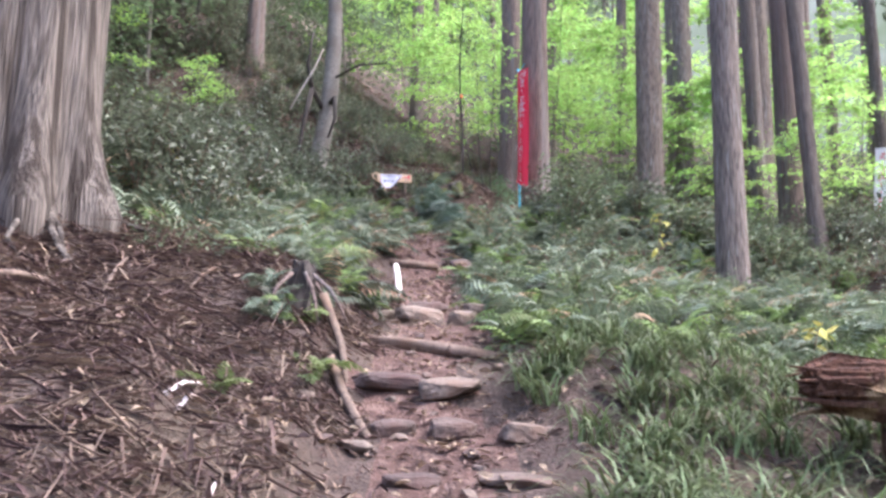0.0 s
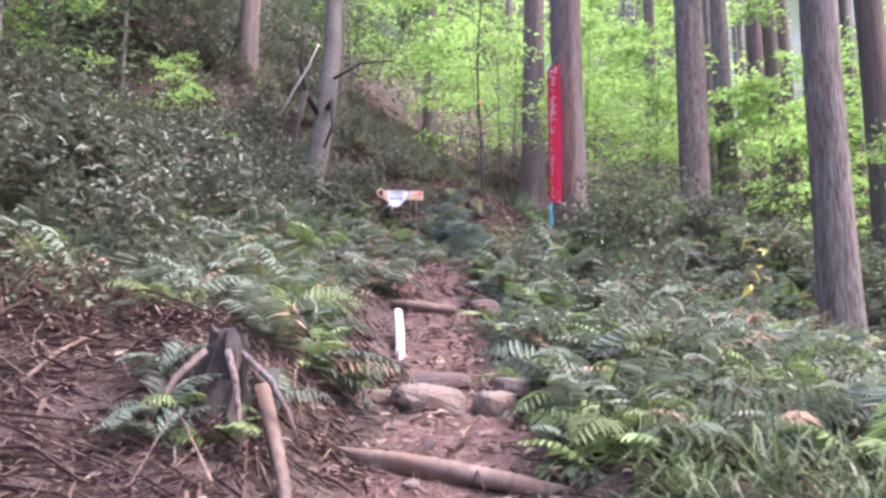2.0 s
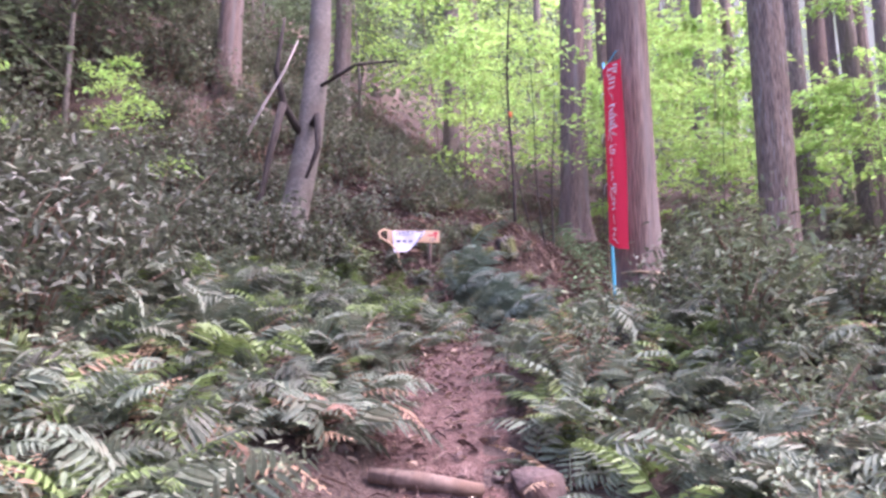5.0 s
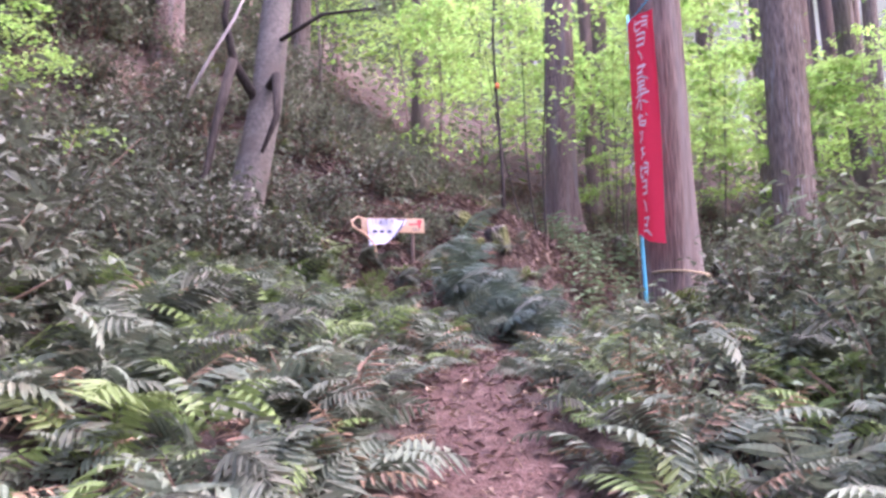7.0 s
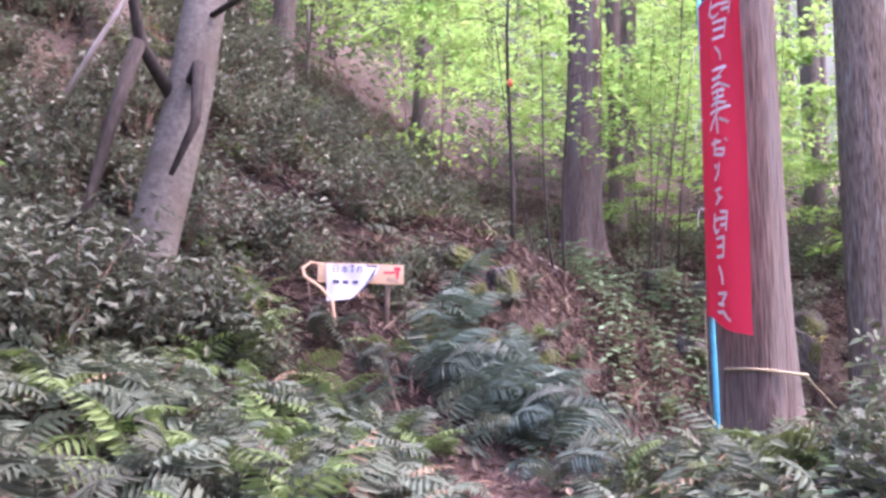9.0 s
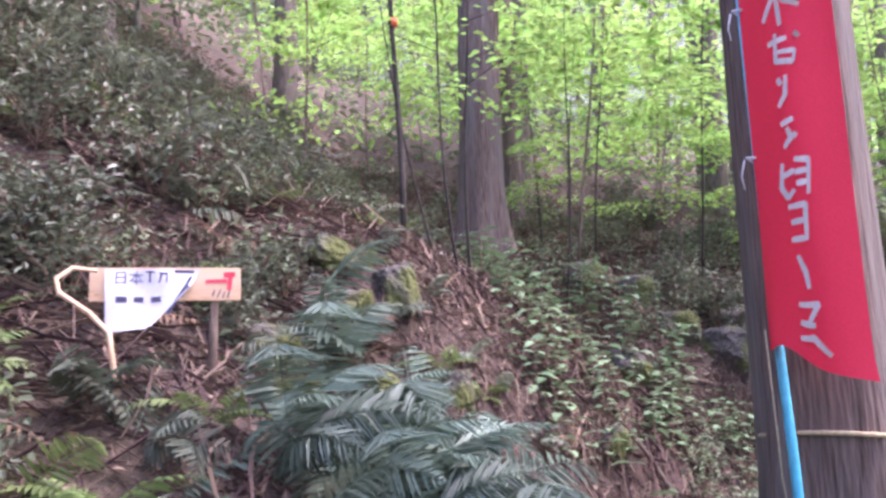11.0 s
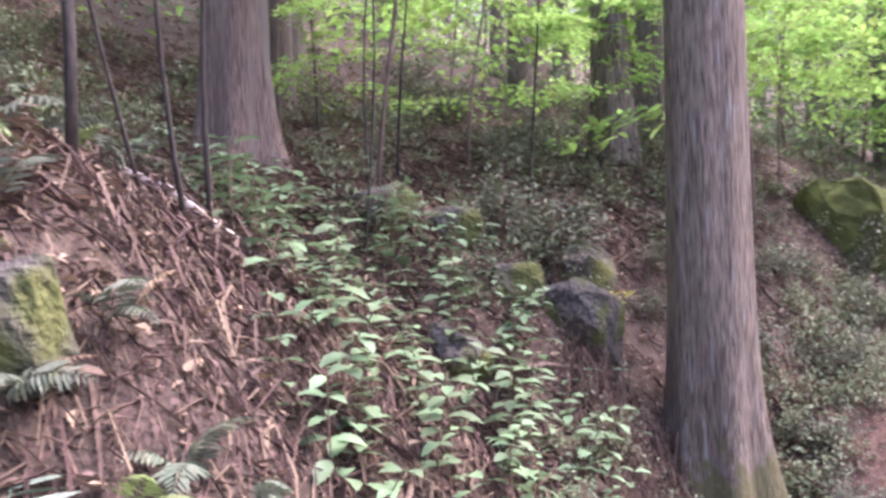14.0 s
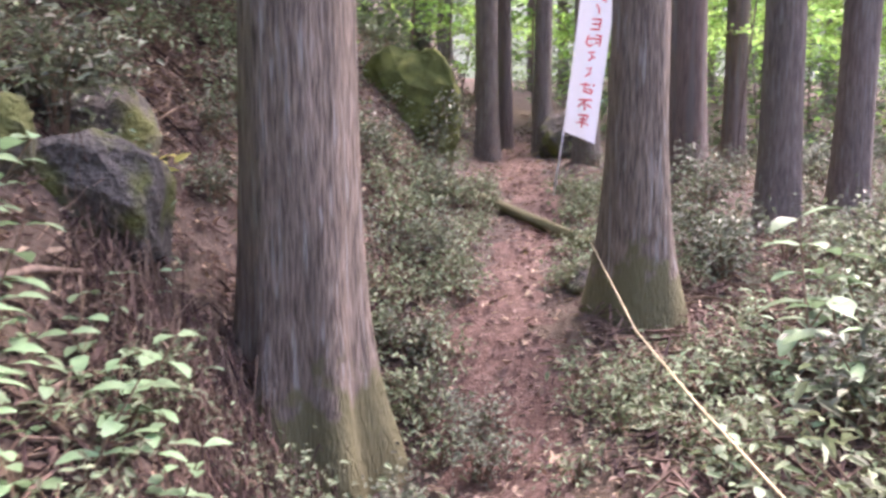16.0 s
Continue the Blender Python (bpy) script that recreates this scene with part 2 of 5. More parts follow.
def lay(x, y):
    """Ground height, and the signed distance from the trail (minus: its uphill side), for arrays of places."""
    x, y = np.atleast_1d(np.asarray(x, float)), np.atleast_1d(np.asarray(y, float))
    z, side = np.empty_like(x), np.empty_like(x)
    for a in range(0, len(x), 4000):
        xs, ys = x[a:a + 4000], y[a:a + 4000]
        d2 = (xs[:, None] - TP[:, 0]) ** 2 + (ys[:, None] - TP[:, 1]) ** 2
        i = d2.argmin(1)
        w = 1 / (d2 + 0.02 + 0.02 * d2.min(1)[:, None]) ** 3
        w /= w.sum(1)[:, None]
        zt, s = w @ TP[:, 2], w @ TS
        d = np.sqrt(d2.min(1))
        sg = np.sign((xs - TP[i, 0]) * TT[i, 1] - (ys - TP[i, 1]) * TT[i, 0])
        k = smooth(BEND - 1.5, BEND + 1.2, s)
        e = np.maximum(d - 0.35, 0)
        first = 0.30 * np.minimum(e, 3) + 0.55 * np.maximum(e - 3, 0) + 0.10 * smooth(0, 0.4, e)
        e2 = np.maximum(d - 0.9, 0)
        second = 1.95 * (1 - np.exp(-e2 / 1.2)) + 0.17 * e + 0.38 * np.maximum(e - 5, 0)
        up = (1 - k) * first + k * second
        down = -0.07 * np.minimum(e, 4) + 0.10 * np.maximum(e - 4, 0) + 0.08 * smooth(0, 0.4, e)
        h = np.where(sg < 0, up, down)
        z[a:a + 4000] = zt + np.minimum(h, 14 + 0.15 * h)
        side[a:a + 4000] = sg * d
    for lx, ly, lh, lr in LUMPS:
        z += lh * np.exp(-((x - lx) ** 2 + (y - ly) ** 2) / (lr * lr))
    z += 0.42 * np.clip(0.5 - x, 0, 9) * smooth(13.8, 17.5, y)
    off = smooth(0.25, 0.8, np.abs(side))
    z += (0.05 * np.sin(2.1 * x + 1.3 * y) * np.sin(1.7 * y - 0.9 * x + 1) + 0.03 * np.sin(5.3 * x - 2.2 * y) * np.sin(4.1 * y + 1.7 * x)) * (0.3 + off)
    return z, side


def ground(x, y):
    return float(lay(x, y)[0][0])


rng = np.random.default_rng(5)


# ---- mesh helpers ----
def from_lists(name, verts, faces, mats, smoothed=False, index=None):
    me = bpy.data.meshes.new(name)
    me.from_pydata([tuple(v) for v in verts], [], [tuple(f) for f in faces])
    for m in (mats if isinstance(mats, (list, tuple)) else [mats]):
        me.materials.append(m)
    if index is not None:
        me.polygons.foreach_set("material_index", np.asarray(index, dtype=np.int32))
    if smoothed:
        me.polygons.foreach_set("use_smooth", [True] * len(me.polygons))
    me.update()
    return me


def piece(name, me, parent=None, label=""):
    ob = new(name, me)
    if parent is not None:
        ob.parent = parent
    if label:
        tagged(ob, label)
    return ob


def thing(name, x, y, z, label, category, group="", rz=0.0, kind=""):
    ob = new(name)
    ob.matrix_world = pose(x, y, z, 0, 0, rz)
    return tagged(ob, label, category, group, kind)


def tube(points, radii, seg=8, cap=True):
    """Verts and faces of a round tube along points."""
    pts = [Vector(p) for p in points]
    vs, fs = [], []
    prev = None
    for k, p in enumerate(pts):
        d = (pts[min(k + 1, len(pts) - 1)] - pts[max(k - 1, 0)]).normalized()
        u = d.orthogonal().normalized() if prev is None else (prev - d * prev.dot(d)).normalized()
        prev = u
        v = d.cross(u)
        for j in range(seg):
            a = 2 * math.pi * j / seg
            vs.append(p + (u * math.cos(a) + v * math.sin(a)) * radii[k])
    for k in range(len(pts) - 1):
        for j in range(seg):
            j2 = (j + 1) % seg
            fs.append((k * seg + j, k * seg + j2, (k + 1) * seg + j2, (k + 1) * seg + j))
    if cap:
        fs.append(tuple(range(seg - 1, -1, -1)))
        fs.append(tuple(range((len(pts) - 1) * seg, len(pts) * seg)))
    return vs, fs


def join(*lots):
    vs, fs = [], []
    for v, f in lots:
        o = len(vs)
        vs += list(v)
        fs += [tuple(i + o for i in q) for q in f]
    return vs, fs


def leaf_lot(base, along, up, length, width, fold=0.15, droop=0.1):
    """Folded pointed leaves: arrays of bases, directions and normals; two faces each."""
    base, along, up = (np.asarray(a, float) for a in (base, along, up))
    along = along / np.linalg.norm(along, axis=1)[:, None]
    across = np.cross(up, along)
    across /= np.linalg.norm(across, axis=1)[:, None] + 1e-9
    nrm = np.cross(along, across)
    L, W = np.reshape(length, (-1, 1)) * np.ones((len(base), 1)), np.reshape(width, (-1, 1)) * np.ones((len(base), 1))
    rows = [base, base + along * L * 0.28 + across * W * 0.48 + nrm * W * fold, base + along * L * 0.68 + across * W * 0.36 + nrm * (W * fold - L * droop * 0.5),
            base + along * L - nrm * L * droop, base + along * L * 0.68 - across * W * 0.36 + nrm * (W * fold - L * droop * 0.5), base + along * L * 0.28 - across * W * 0.48 + nrm * W * fold]
    vs = np.stack(rows, 1).reshape(-1, 3)
    o = np.arange(len(base)) * 6
    fs = np.concatenate([np.stack([o, o + 3, o + 2, o + 1], 1), np.stack([o, o + 5, o + 4, o + 3], 1)])
    return vs, fs


def spread_dirs(n, r, flat=0.5):
    v = r.normal(size=(n, 3))
    v[:, 2] *= flat
    return v / np.linalg.norm(v, axis=1)[:, None]


# ---- ground ----
def axis(lo, a, b, hi, step):
    core = np.arange(a, b + step / 2, step)
    grow = [step]
    while sum(grow) < 400:
        grow.append(grow[-1] * 1.22)
    far = np.cumsum(grow)
    return np.concatenate([(a - far[far < a - lo])[::-1], core, b + far[far < hi - b]])


GX, GY = axis(-260, -6, 13, 260, 0.13), axis(-220, 0.5, 23, 260, 0.13)
gx, gy = np.meshgrid(GX, GY)
gz, gd = lay(gx.ravel(), gy.ravel())
near = (np.abs(gx.ravel() - 3) < 14) & (np.abs(gy.ravel() - 11) < 16)
gz = gz + np.where(near, rng.normal(0, 0.012, len(gz)), 0)
nx, ny = len(GX), len(GY)
gi = np.arange(nx * ny).reshape(ny, nx)
gf = np.stack([gi[:-1, :-1], gi[:-1, 1:], gi[1:, 1:], gi[1:, :-1]], -1).reshape(-1, 4)
fd = np.abs(gd[gf].mean(1) + 0.1 * np.sin(3 * gy.ravel()[gf[:, 0]]) + rng.normal(0, 0.05, len(gf)))
ground_mesh = from_lists("ground", np.stack([gx.ravel(), gy.ravel(), gz], 1), gf, [SOIL, TRAIL_SOIL], True, (fd < 0.31).astype(int))
tagged(new("ground", ground_mesh), "sloping forest floor of brown soil with a trodden reddish trail", "ground", kind="structure")


# ---- trees ----
def trunk_mesh(name, dia, height, mat, seg=28, flare=0.35, lobes=5, seed=0, lean=(0, 0), ridge=0.05, taper=0.35, rings=26, moss=0.0):
    r = np.random.default_rng(seed)
    ph = r.uniform(0, 6.28, 8)
    zs = np.concatenate([[-0.4, -0.15], np.linspace(0, 1.2, 12), np.geomspace(1.5, height, rings - 12)])
    vs, fs, mi = [], [], []
    for z in zs:
        t = max(z, 0) / height
        R = dia / 2 * (1 - taper * t)
        for j in range(seg):
            a = 2 * math.pi * j / seg
            lob = 0.5 + 0.5 * math.cos(lobes * a + ph[0] + 0.6 * math.sin(2 * a + ph[1]))
            f = flare * dia / 2 * math.exp(-max(z, -0.1) / (0.3 + 0.25 * lob)) * (0.35 + 1.3 * lob)
            rr = R * (1 + ridge * (math.sin(9 * a + ph[2] + 0.5 * math.sin(z * 1.1 + ph[3])) * 0.5 + math.sin(14 * a + ph[4] + 0.4 * z) * 0.5) + 0.025 * math.sin(2 * a + ph[5] + z * 0.4)) + f
            vs.append((rr * math.cos(a) + lean[0] * z + 0.03 * math.sin(z * 0.5 + ph[6]), rr * math.sin(a) + lean[1] * z, z))
    for k in range(len(zs) - 1):
        for j in range(seg):
            j2 = (j + 1) % seg
            fs.append((k * seg + j, k * seg + j2, (k + 1) * seg + j2, (k + 1) * seg + j))
            mi.append(1 if moss and zs[k] < moss * (0.6 + 0.8 * r.random()) and r.random() < 0.75 else 0)
    fs.append(tuple((len(zs) - 1) * seg + j for j in range(seg)))
    mi.append(0)
    return from_lists(name, vs, fs, [mat, MOSS], True, mi)


def conifer_crown(seed, z0=11.5, z1=17.5, n=30, wide=1.7):
    """Open crown of drooping sprays round the top of a trunk."""
    r = np.random.default_rng(seed)
    t = r.random(n)
    a, rad = r.uniform(0, 6.28, n), (1 - t) * wide * np.sqrt(r.random(n)) + 0.15
    base = np.stack([rad * np.cos(a), rad * np.sin(a), z0 + (z1 - z0) * t], 1)
    along = np.stack([np.cos(a), np.sin(a), r.uniform(-0.7, 0.1, n)], 1)
    return from_lists("crown", *leaf_lot(base, along, spread_dirs(n, r, 2) + [0, 0, 1.5], r.uniform(0.5, 1.0, n), r.uniform(0.25, 0.5, n), 0.2, 0.25), CONIFER)


CROWNS = [conifer_crown(k) for k in (1, 2, 3)]
# denser crown, too high to be seen, added to darken the ground near the start
SHADE_CROWN = conifer_crown(4, 8.5, 17.5, 75, 3.0)


def cedar(x, y, dia, mat=BARK, height=18.0, z=None, label="tall straight cedar with fissured brown bark", seed=0, crown=True, **kw):
    z = ground(x, y) if z is None else z
    tree = thing("cedar_tree", x, y, z, label, "tree", "cedars on the slope")
    piece("trunk", trunk_mesh("trunk", dia, height, mat, seed=seed, **kw), tree)
    if crown:
        piece("crown", CROWNS[seed % 3] if crown is True else crown, tree, "sparse dark green crown high up" if crown is True else "full dark green crown above the view, added for shade")
    return tree


# the trees that the walk passes
cedar(-3.08, 5.75, 0.84, BARK_OLD, 16, None, "old thick cedar with grey bark peeling in long strips", 11, SHADE_CROWN, seg=52, flare=0.45, lobes=7, ridge=0.09)
cedar(1.65, 13.1, 0.47, BARK_RED, 18, None, "cedar with reddish bark behind the red banner", 12, flare=0.25, lean=(-0.012, 0))
cedar(4.77, 17.47, 0.62, BARK_FOOT, 18, None, "large cedar with grey-brown bark and mossy roots", 13, seg=40, flare=0.4, lobes=6)
cedar(3.43, 9.14, 0.35, BARK, 17, None, "slim cedar standing in sedge and ferns", 14, SHADE_CROWN, flare=0.12)
cedar(1.76, 19.53, 0.52, BARK_RED, 18, None, "cedar with broad root flare on the upper slope", 15, flare=0.5, lobes=6)
cedar(6.9, 16.4, 0.40, BARK_FOOT, 17, None, "cedar with a mossy curved foot beside the trail", 16, flare=0.6, lobes=2)
cedar(6.7, 21.08, 0.46, BARK, 18, None, "cedar on the litter-covered slope", 17, flare=0.4)
# more cedars beside and behind the start, mostly unseen, added to shade the foreground
for k, (x, y) in enumerate(((5.2, 1.4), (4.3, -2.2), (7.4, 3.6), (7.8, -1.0), (-4.6, 1.0), (-5.2, -3.2), (1.2, -5.4), (-2.4, -6.2), (9.4, 6.4), (6.0, -5.6), (8.2, 10.2), (6.4, 9.6), (-6.2, 4.6))):
    cedar(x, y, 0.34 + 0.02 * (k % 4), BARK, 18, None, "tall cedar added round the start of the trail, mostly out of view, for shade", 40 + k, True if x > 5 and y > 3 else SHADE_CROWN, seg=14, rings=20)
PLACED = [(11.67, 20.22, 0.33), (12.7, 20.45, 0.22), (12.5, 19.75, 0.26), (11.75, 18.75, 0.34), (14.3, 17.4, 0.34), (10.5, 16.1, 0.42), (11.2, 15.5, 0.4), (11.4, 17.3, 0.45),
          (7.4, 24.4, 0.42), (3.4, 24.0, 0.42), (2.9, 22.6, 0.3), (7.7, 21.9, 0.0), (9.0, 27.8, 0.4), (6.7, 28.5, 0.42), (10.5, 28.8, 0.6), (-0.8, 24.0, 0.42), (4.62, 9.55, 0.2), (5.2, 11.5, 0.36),
          (5.6, 13.6, 0.3), (8.6, 22.5, 0.42), (9.6, 24.0, 0.4), (11.0, 26.0, 0.42), (12.2, 25.4, 0.36), (13.4, 28.0, 0.45), (11.8, 30.5, 0.42), (14.8, 30.8, 0.4), (-4.2, 16.8, 0.4), (-3.0, 20.5, 0.38)]
FAR = [cedar(60 + k, -60, 1.0, m, 18, 0, "slender cedar of the plantation further off", 30 + k, seg=14, flare=0.25, rings=20) for k, m in enumerate((BARK, BARK_RED, BARK))]
spots = [p for p in PLACED if p[2] > 0]
for k in range(110):
    a, dist = radians(rng.uniform(-32, 100)), rng.uniform(24, 62)
    spots.append((2 + dist * math.sin(a), 8 + dist * math.cos(a), rng.uniform(0.28, 0.5)))
for k, (x, y, d) in enumerate(spots):
    src = FAR[k % 3]
    t = copy_thing(src, pose(x, y, ground(x, y), rng.normal(0, 0.8), rng.normal(0, 0.8), rng.uniform(0, 360)))
    for ch in t.children:
        if ch.name.startswith("trunk"):
            ch.scale = (d, d, 1)
for src in FAR:
    for o in (*src.children_recursive, src):
        bpy.data.objects.remove(o)


# ---- broadleaf saplings with bright leaves in flat layers ----
def sapling_parts(seed, height, mat, n_limbs=9, leaves=900, leaf=0.09, start=0.35, spread=1.3, bark=BARK_DARK, dia=0.035, layer=0.10, split=True):
    r = np.random.default_rng(seed)
    bend = r.normal(0, 0.05, 2)
    zs = np.linspace(-0.15, height, 9)
    stem = [(bend[0] * z + 0.04 * math.sin(z * 1.3 + seed), bend[1] * z + 0.03 * math.sin(z * 1.7), z) for z in zs]
    lots = []
    bases, ups, als = [], [], []
    per = leaves // n_limbs
    for k in range(n_limbs):
        t = start + (1 - start) * (k + r.random() * 0.6) / n_limbs
        z, a = height * t, r.uniform(0, 6.28)
        L = spread * (1.15 - 0.6 * t) * r.uniform(0.7, 1.25)
        p = Vector((np.interp(z, zs, [s[0] for s in stem]), np.interp(z, zs, [s[1] for s in stem]), z))
        d = Vector((math.cos(a), math.sin(a), 0))
        tip = p + d * L + Vector((0, 0, L * r.uniform(-0.05, 0.35)))
        mid = (p + tip) / 2 + Vector((0, 0, 0.12 * L))
        lots.append(tube([p, mid, tip], [dia * 0.32, dia * 0.2, dia * 0.08], 5))
        side = Vector((-d.y, d.x, 0))
        u = r.random(per) ** 0.6
        w = r.normal(0, 0.3, per) * L * (0.35 + u * 0.6)
        pts = np.array([list(p.lerp(tip, v) + side * q) for v, q in zip(u, w)])
        pts[:, 2] += 0.12 * L * np.sin(np.pi * u) - 0.12 * np.abs(w) + r.normal(0, layer, per)
        bases.append(pts)
        ups.append(np.stack([r.normal(0, 0.35, per), r.normal(0, 0.35, per), np.ones(per)], 1))
        als.append(np.stack([d.x + r.normal(0, 0.8, per), d.y + r.normal(0, 0.8, per), r.normal(-0.15, 0.25, per)], 1))
    n = per * n_limbs
    crown = leaf_lot(np.concatenate(bases), np.concatenate(als), np.concatenate(ups), leaf * r.uniform(0.7, 1.4, n), leaf * 0.62 * r.uniform(0.7, 1.3, n), 0.1, 0.12)
    bole = tube(stem, [dia * (1 - 0.75 * max(z, 0) / height) for z in zs], 7)
    if split:
        return [("trunk", from_lists("trunk", *bole, bark, True)), ("crown", from_lists("crown", *crown, mat))] + [("branch", from_lists("branch", *b, bark, True)) for b in lots]
    return [("trunk", from_lists("trunk", *join(bole, *lots), bark, True)), ("crown", from_lists("crown", *crown, mat))]


def sapling_kind(name, label, group, *args, **kw):
    src = thing(name, 0, 0, -50, label, "tree", group)
    for nm, me in sapling_parts(*args, **kw):
        piece(nm, me, src)
    return src


def strew(src_list, places, tilt=4.0, size=(0.85, 1.2), sink=0.03):
    for k, (x, y) in enumerate(places):
        s = rng.uniform(*size)
        t = copy_thing(src_list[k % len(src_list)], Matrix())
        t.matrix_basis = pose(x, y, ground(x, y) - sink, rng.normal(0, tilt), rng.normal(0, tilt), rng.uniform(0, 360)) @ Matrix.Diagonal((s, s, s, 1))


def discard(src_list):
    for src in src_list:
        for o in (*src.children_recursive, src):
            bpy.data.objects.remove(o)


def scatter(n, box, keep, gap=0.0):
    """n random places in a box x0, x1, y0, y1, of those that keep(x, y, side distance) allows."""
    out = []
    tries = 0
    while len(out) < n and tries < 40:
        tries += 1
        x, y = rng.uniform(box[0], box[1], 400), rng.uniform(box[2], box[3], 400)
        d = lay(x, y)[1]
        for a, b, c in zip(x, y, d):
            if keep(a, b, c) and all((a - p) ** 2 + (b - q) ** 2 > gap * gap for p, q in out[-600:]):
                out.append((a, b))
                if len(out) >= n:
                    break
    return out


TRUNKS = [(-3.08, 5.75, 0.8), (1.65, 13.1, 0.4), (4.77, 17.47, 0.6), (3.43, 9.14, 0.3), (1.76, 19.53, 0.5), (6.9, 16.4, 0.5), (-0.84, 13.75, 0.5)]


def clear(x, y, extra=0.0):
    return all((x - a) ** 2 + (y - b) ** 2 > (c + extra) ** 2 for a, b, c in TRUNKS)


SAPS = [sapling_kind("maple_sapling", "slender sapling with layers of bright green spring leaves", "bright green saplings", 41 + k, h, SPRING, 10, 1200, 0.125, 0.3, 2.0, BARK_RED, 0.02, 0.045)
        for k, h in enumerate((4.2, 5.4, 3.4, 4.8))]
strew(SAPS, [(2.6, 21.5), (4.4, 20.6), (5.6, 22.4), (3.4, 23.8), (0.6, 22.6), (-0.9, 21.6), (1.8, 25.5), (6.4, 25.0), (7.8, 20.2),
             (8.6, 22.0), (7.7, 19.8), (9.4, 20.9), (-0.4, 19.4), (2.6, 18.6), (9.8, 25.0), (-2.4, 23.5), (3.6, 27.0),
             (0.2, 28.0), (8.2, 28.5), (11.5, 22.6), (12.4, 24.4), (13.6, 17.2), (15.0, 20.4), (14.2, 22.5), (5.0, 29.5), (-3.2, 27.0),
             (16.5, 17.5), (17.5, 20.5)])
strew(SAPS, [(4.2, 19.6), (5.7, 20.4), (2.8, 20.5), (-3.9, 13.1), (-5.0, 11.0), (4.6, 12.4), (5.6, 13.2), (6.6, 12.2), (5.2, 11.0)], size=(0.42, 0.58))
OAKS = [sapling_kind("understory_tree", "small evergreen tree with dark green leaves on the bank", "understory trees", 61 + k, h, CANOPY, 16, 2600, 0.10, 0.12, 1.9, BARK_GREY, 0.04, 0.25, False)
        for k, h in enumerate((4.5, 6.0, 5.2))]
hill = scatter(46, (-13, -2.3, 7.5, 30), lambda x, y, d: d < -2.6 and clear(x, y, 1.0) and not (x > -5.2 and 10.5 < y < 21), 1.1)
strew(OAKS, hill)
strew(OAKS, [(2 + r * math.sin(a), 8 + r * math.cos(a)) for r, a in ((rng.uniform(30, 75), radians(rng.uniform(-45, 22))) for _ in range(42))], size=(1.6, 3.2))
strew(SAPS, [(2 + r * math.sin(a), 8 + r * math.cos(a)) for r, a in ((rng.uniform(20, 45), radians(rng.uniform(-5, 95))) for _ in range(50))], size=(1.0, 1.9))
strew(SAPS, [(3 + r * math.sin(a), 14 + r * math.cos(a)) for r, a in ((rng.uniform(13, 30), radians(rng.uniform(48, 112))) for _ in range(26))], size=(0.9, 1.5))
strew(OAKS, [(3 + r * math.sin(a), 14 + r * math.cos(a)) for r, a in ((rng.uniform(16, 36), radians(rng.uniform(48, 115))) for _ in range(20))], size=(1.0, 1.8))
discard(SAPS + OAKS)


# thin dark saplings with few leaves on the slope ahead
def pole_sapling(x, y, height, dia, lean, seed):
    z = ground(x, y)
    t = thing("thin_sapling", x, y, z, "thin dark-stemmed sapling with a few bright leaves", "tree", "thin saplings")
    for nm, me in sapling_parts(seed, height, SPRING, 6, 160, 0.09, 0.45, 1.0, BARK_DARK, dia):
        piece(nm, me, t)
    t.matrix_world = pose(x, y, z, lean[0], lean[1], seed * 40)
    return t


tall = pole_sapling(0.44, 16.57, 5.2, 0.028, (0, -2), 71)
ORANGE = material("orange plastic tape", (0.75, 0.16, 0.06), 0.5, 0.1, 10.0, 60.0, 0.0)
stem_at = next(ch for ch in tall.children if ch.name.startswith("trunk")).data.vertices
near_tag = min(stem_at, key=lambda v: abs(v.co.z - 1.9)).co
piece("tag", from_lists("tag", *tube([(near_tag.x, near_tag.y, 1.84), (near_tag.x, near_tag.y, 1.91)], [0.034, 0.034], 9), ORANGE, True), tall, "orange tape tied round the stem")
for k, (x, y) in enumerate(((0.75, 16.9), (0.95, 16.75), (1.1, 17.1), (2.6, 18.9), (3.05, 19.3), (3.0, 21.3), (2.2, 17.9), (4.4, 19.4))):
    pole_sapling(x, y, 3.2 + 0.25 * (k % 4), 0.012 + 0.002 * (k % 3), (rng.normal(0, 4), rng.normal(2, 4)), 72 + k)


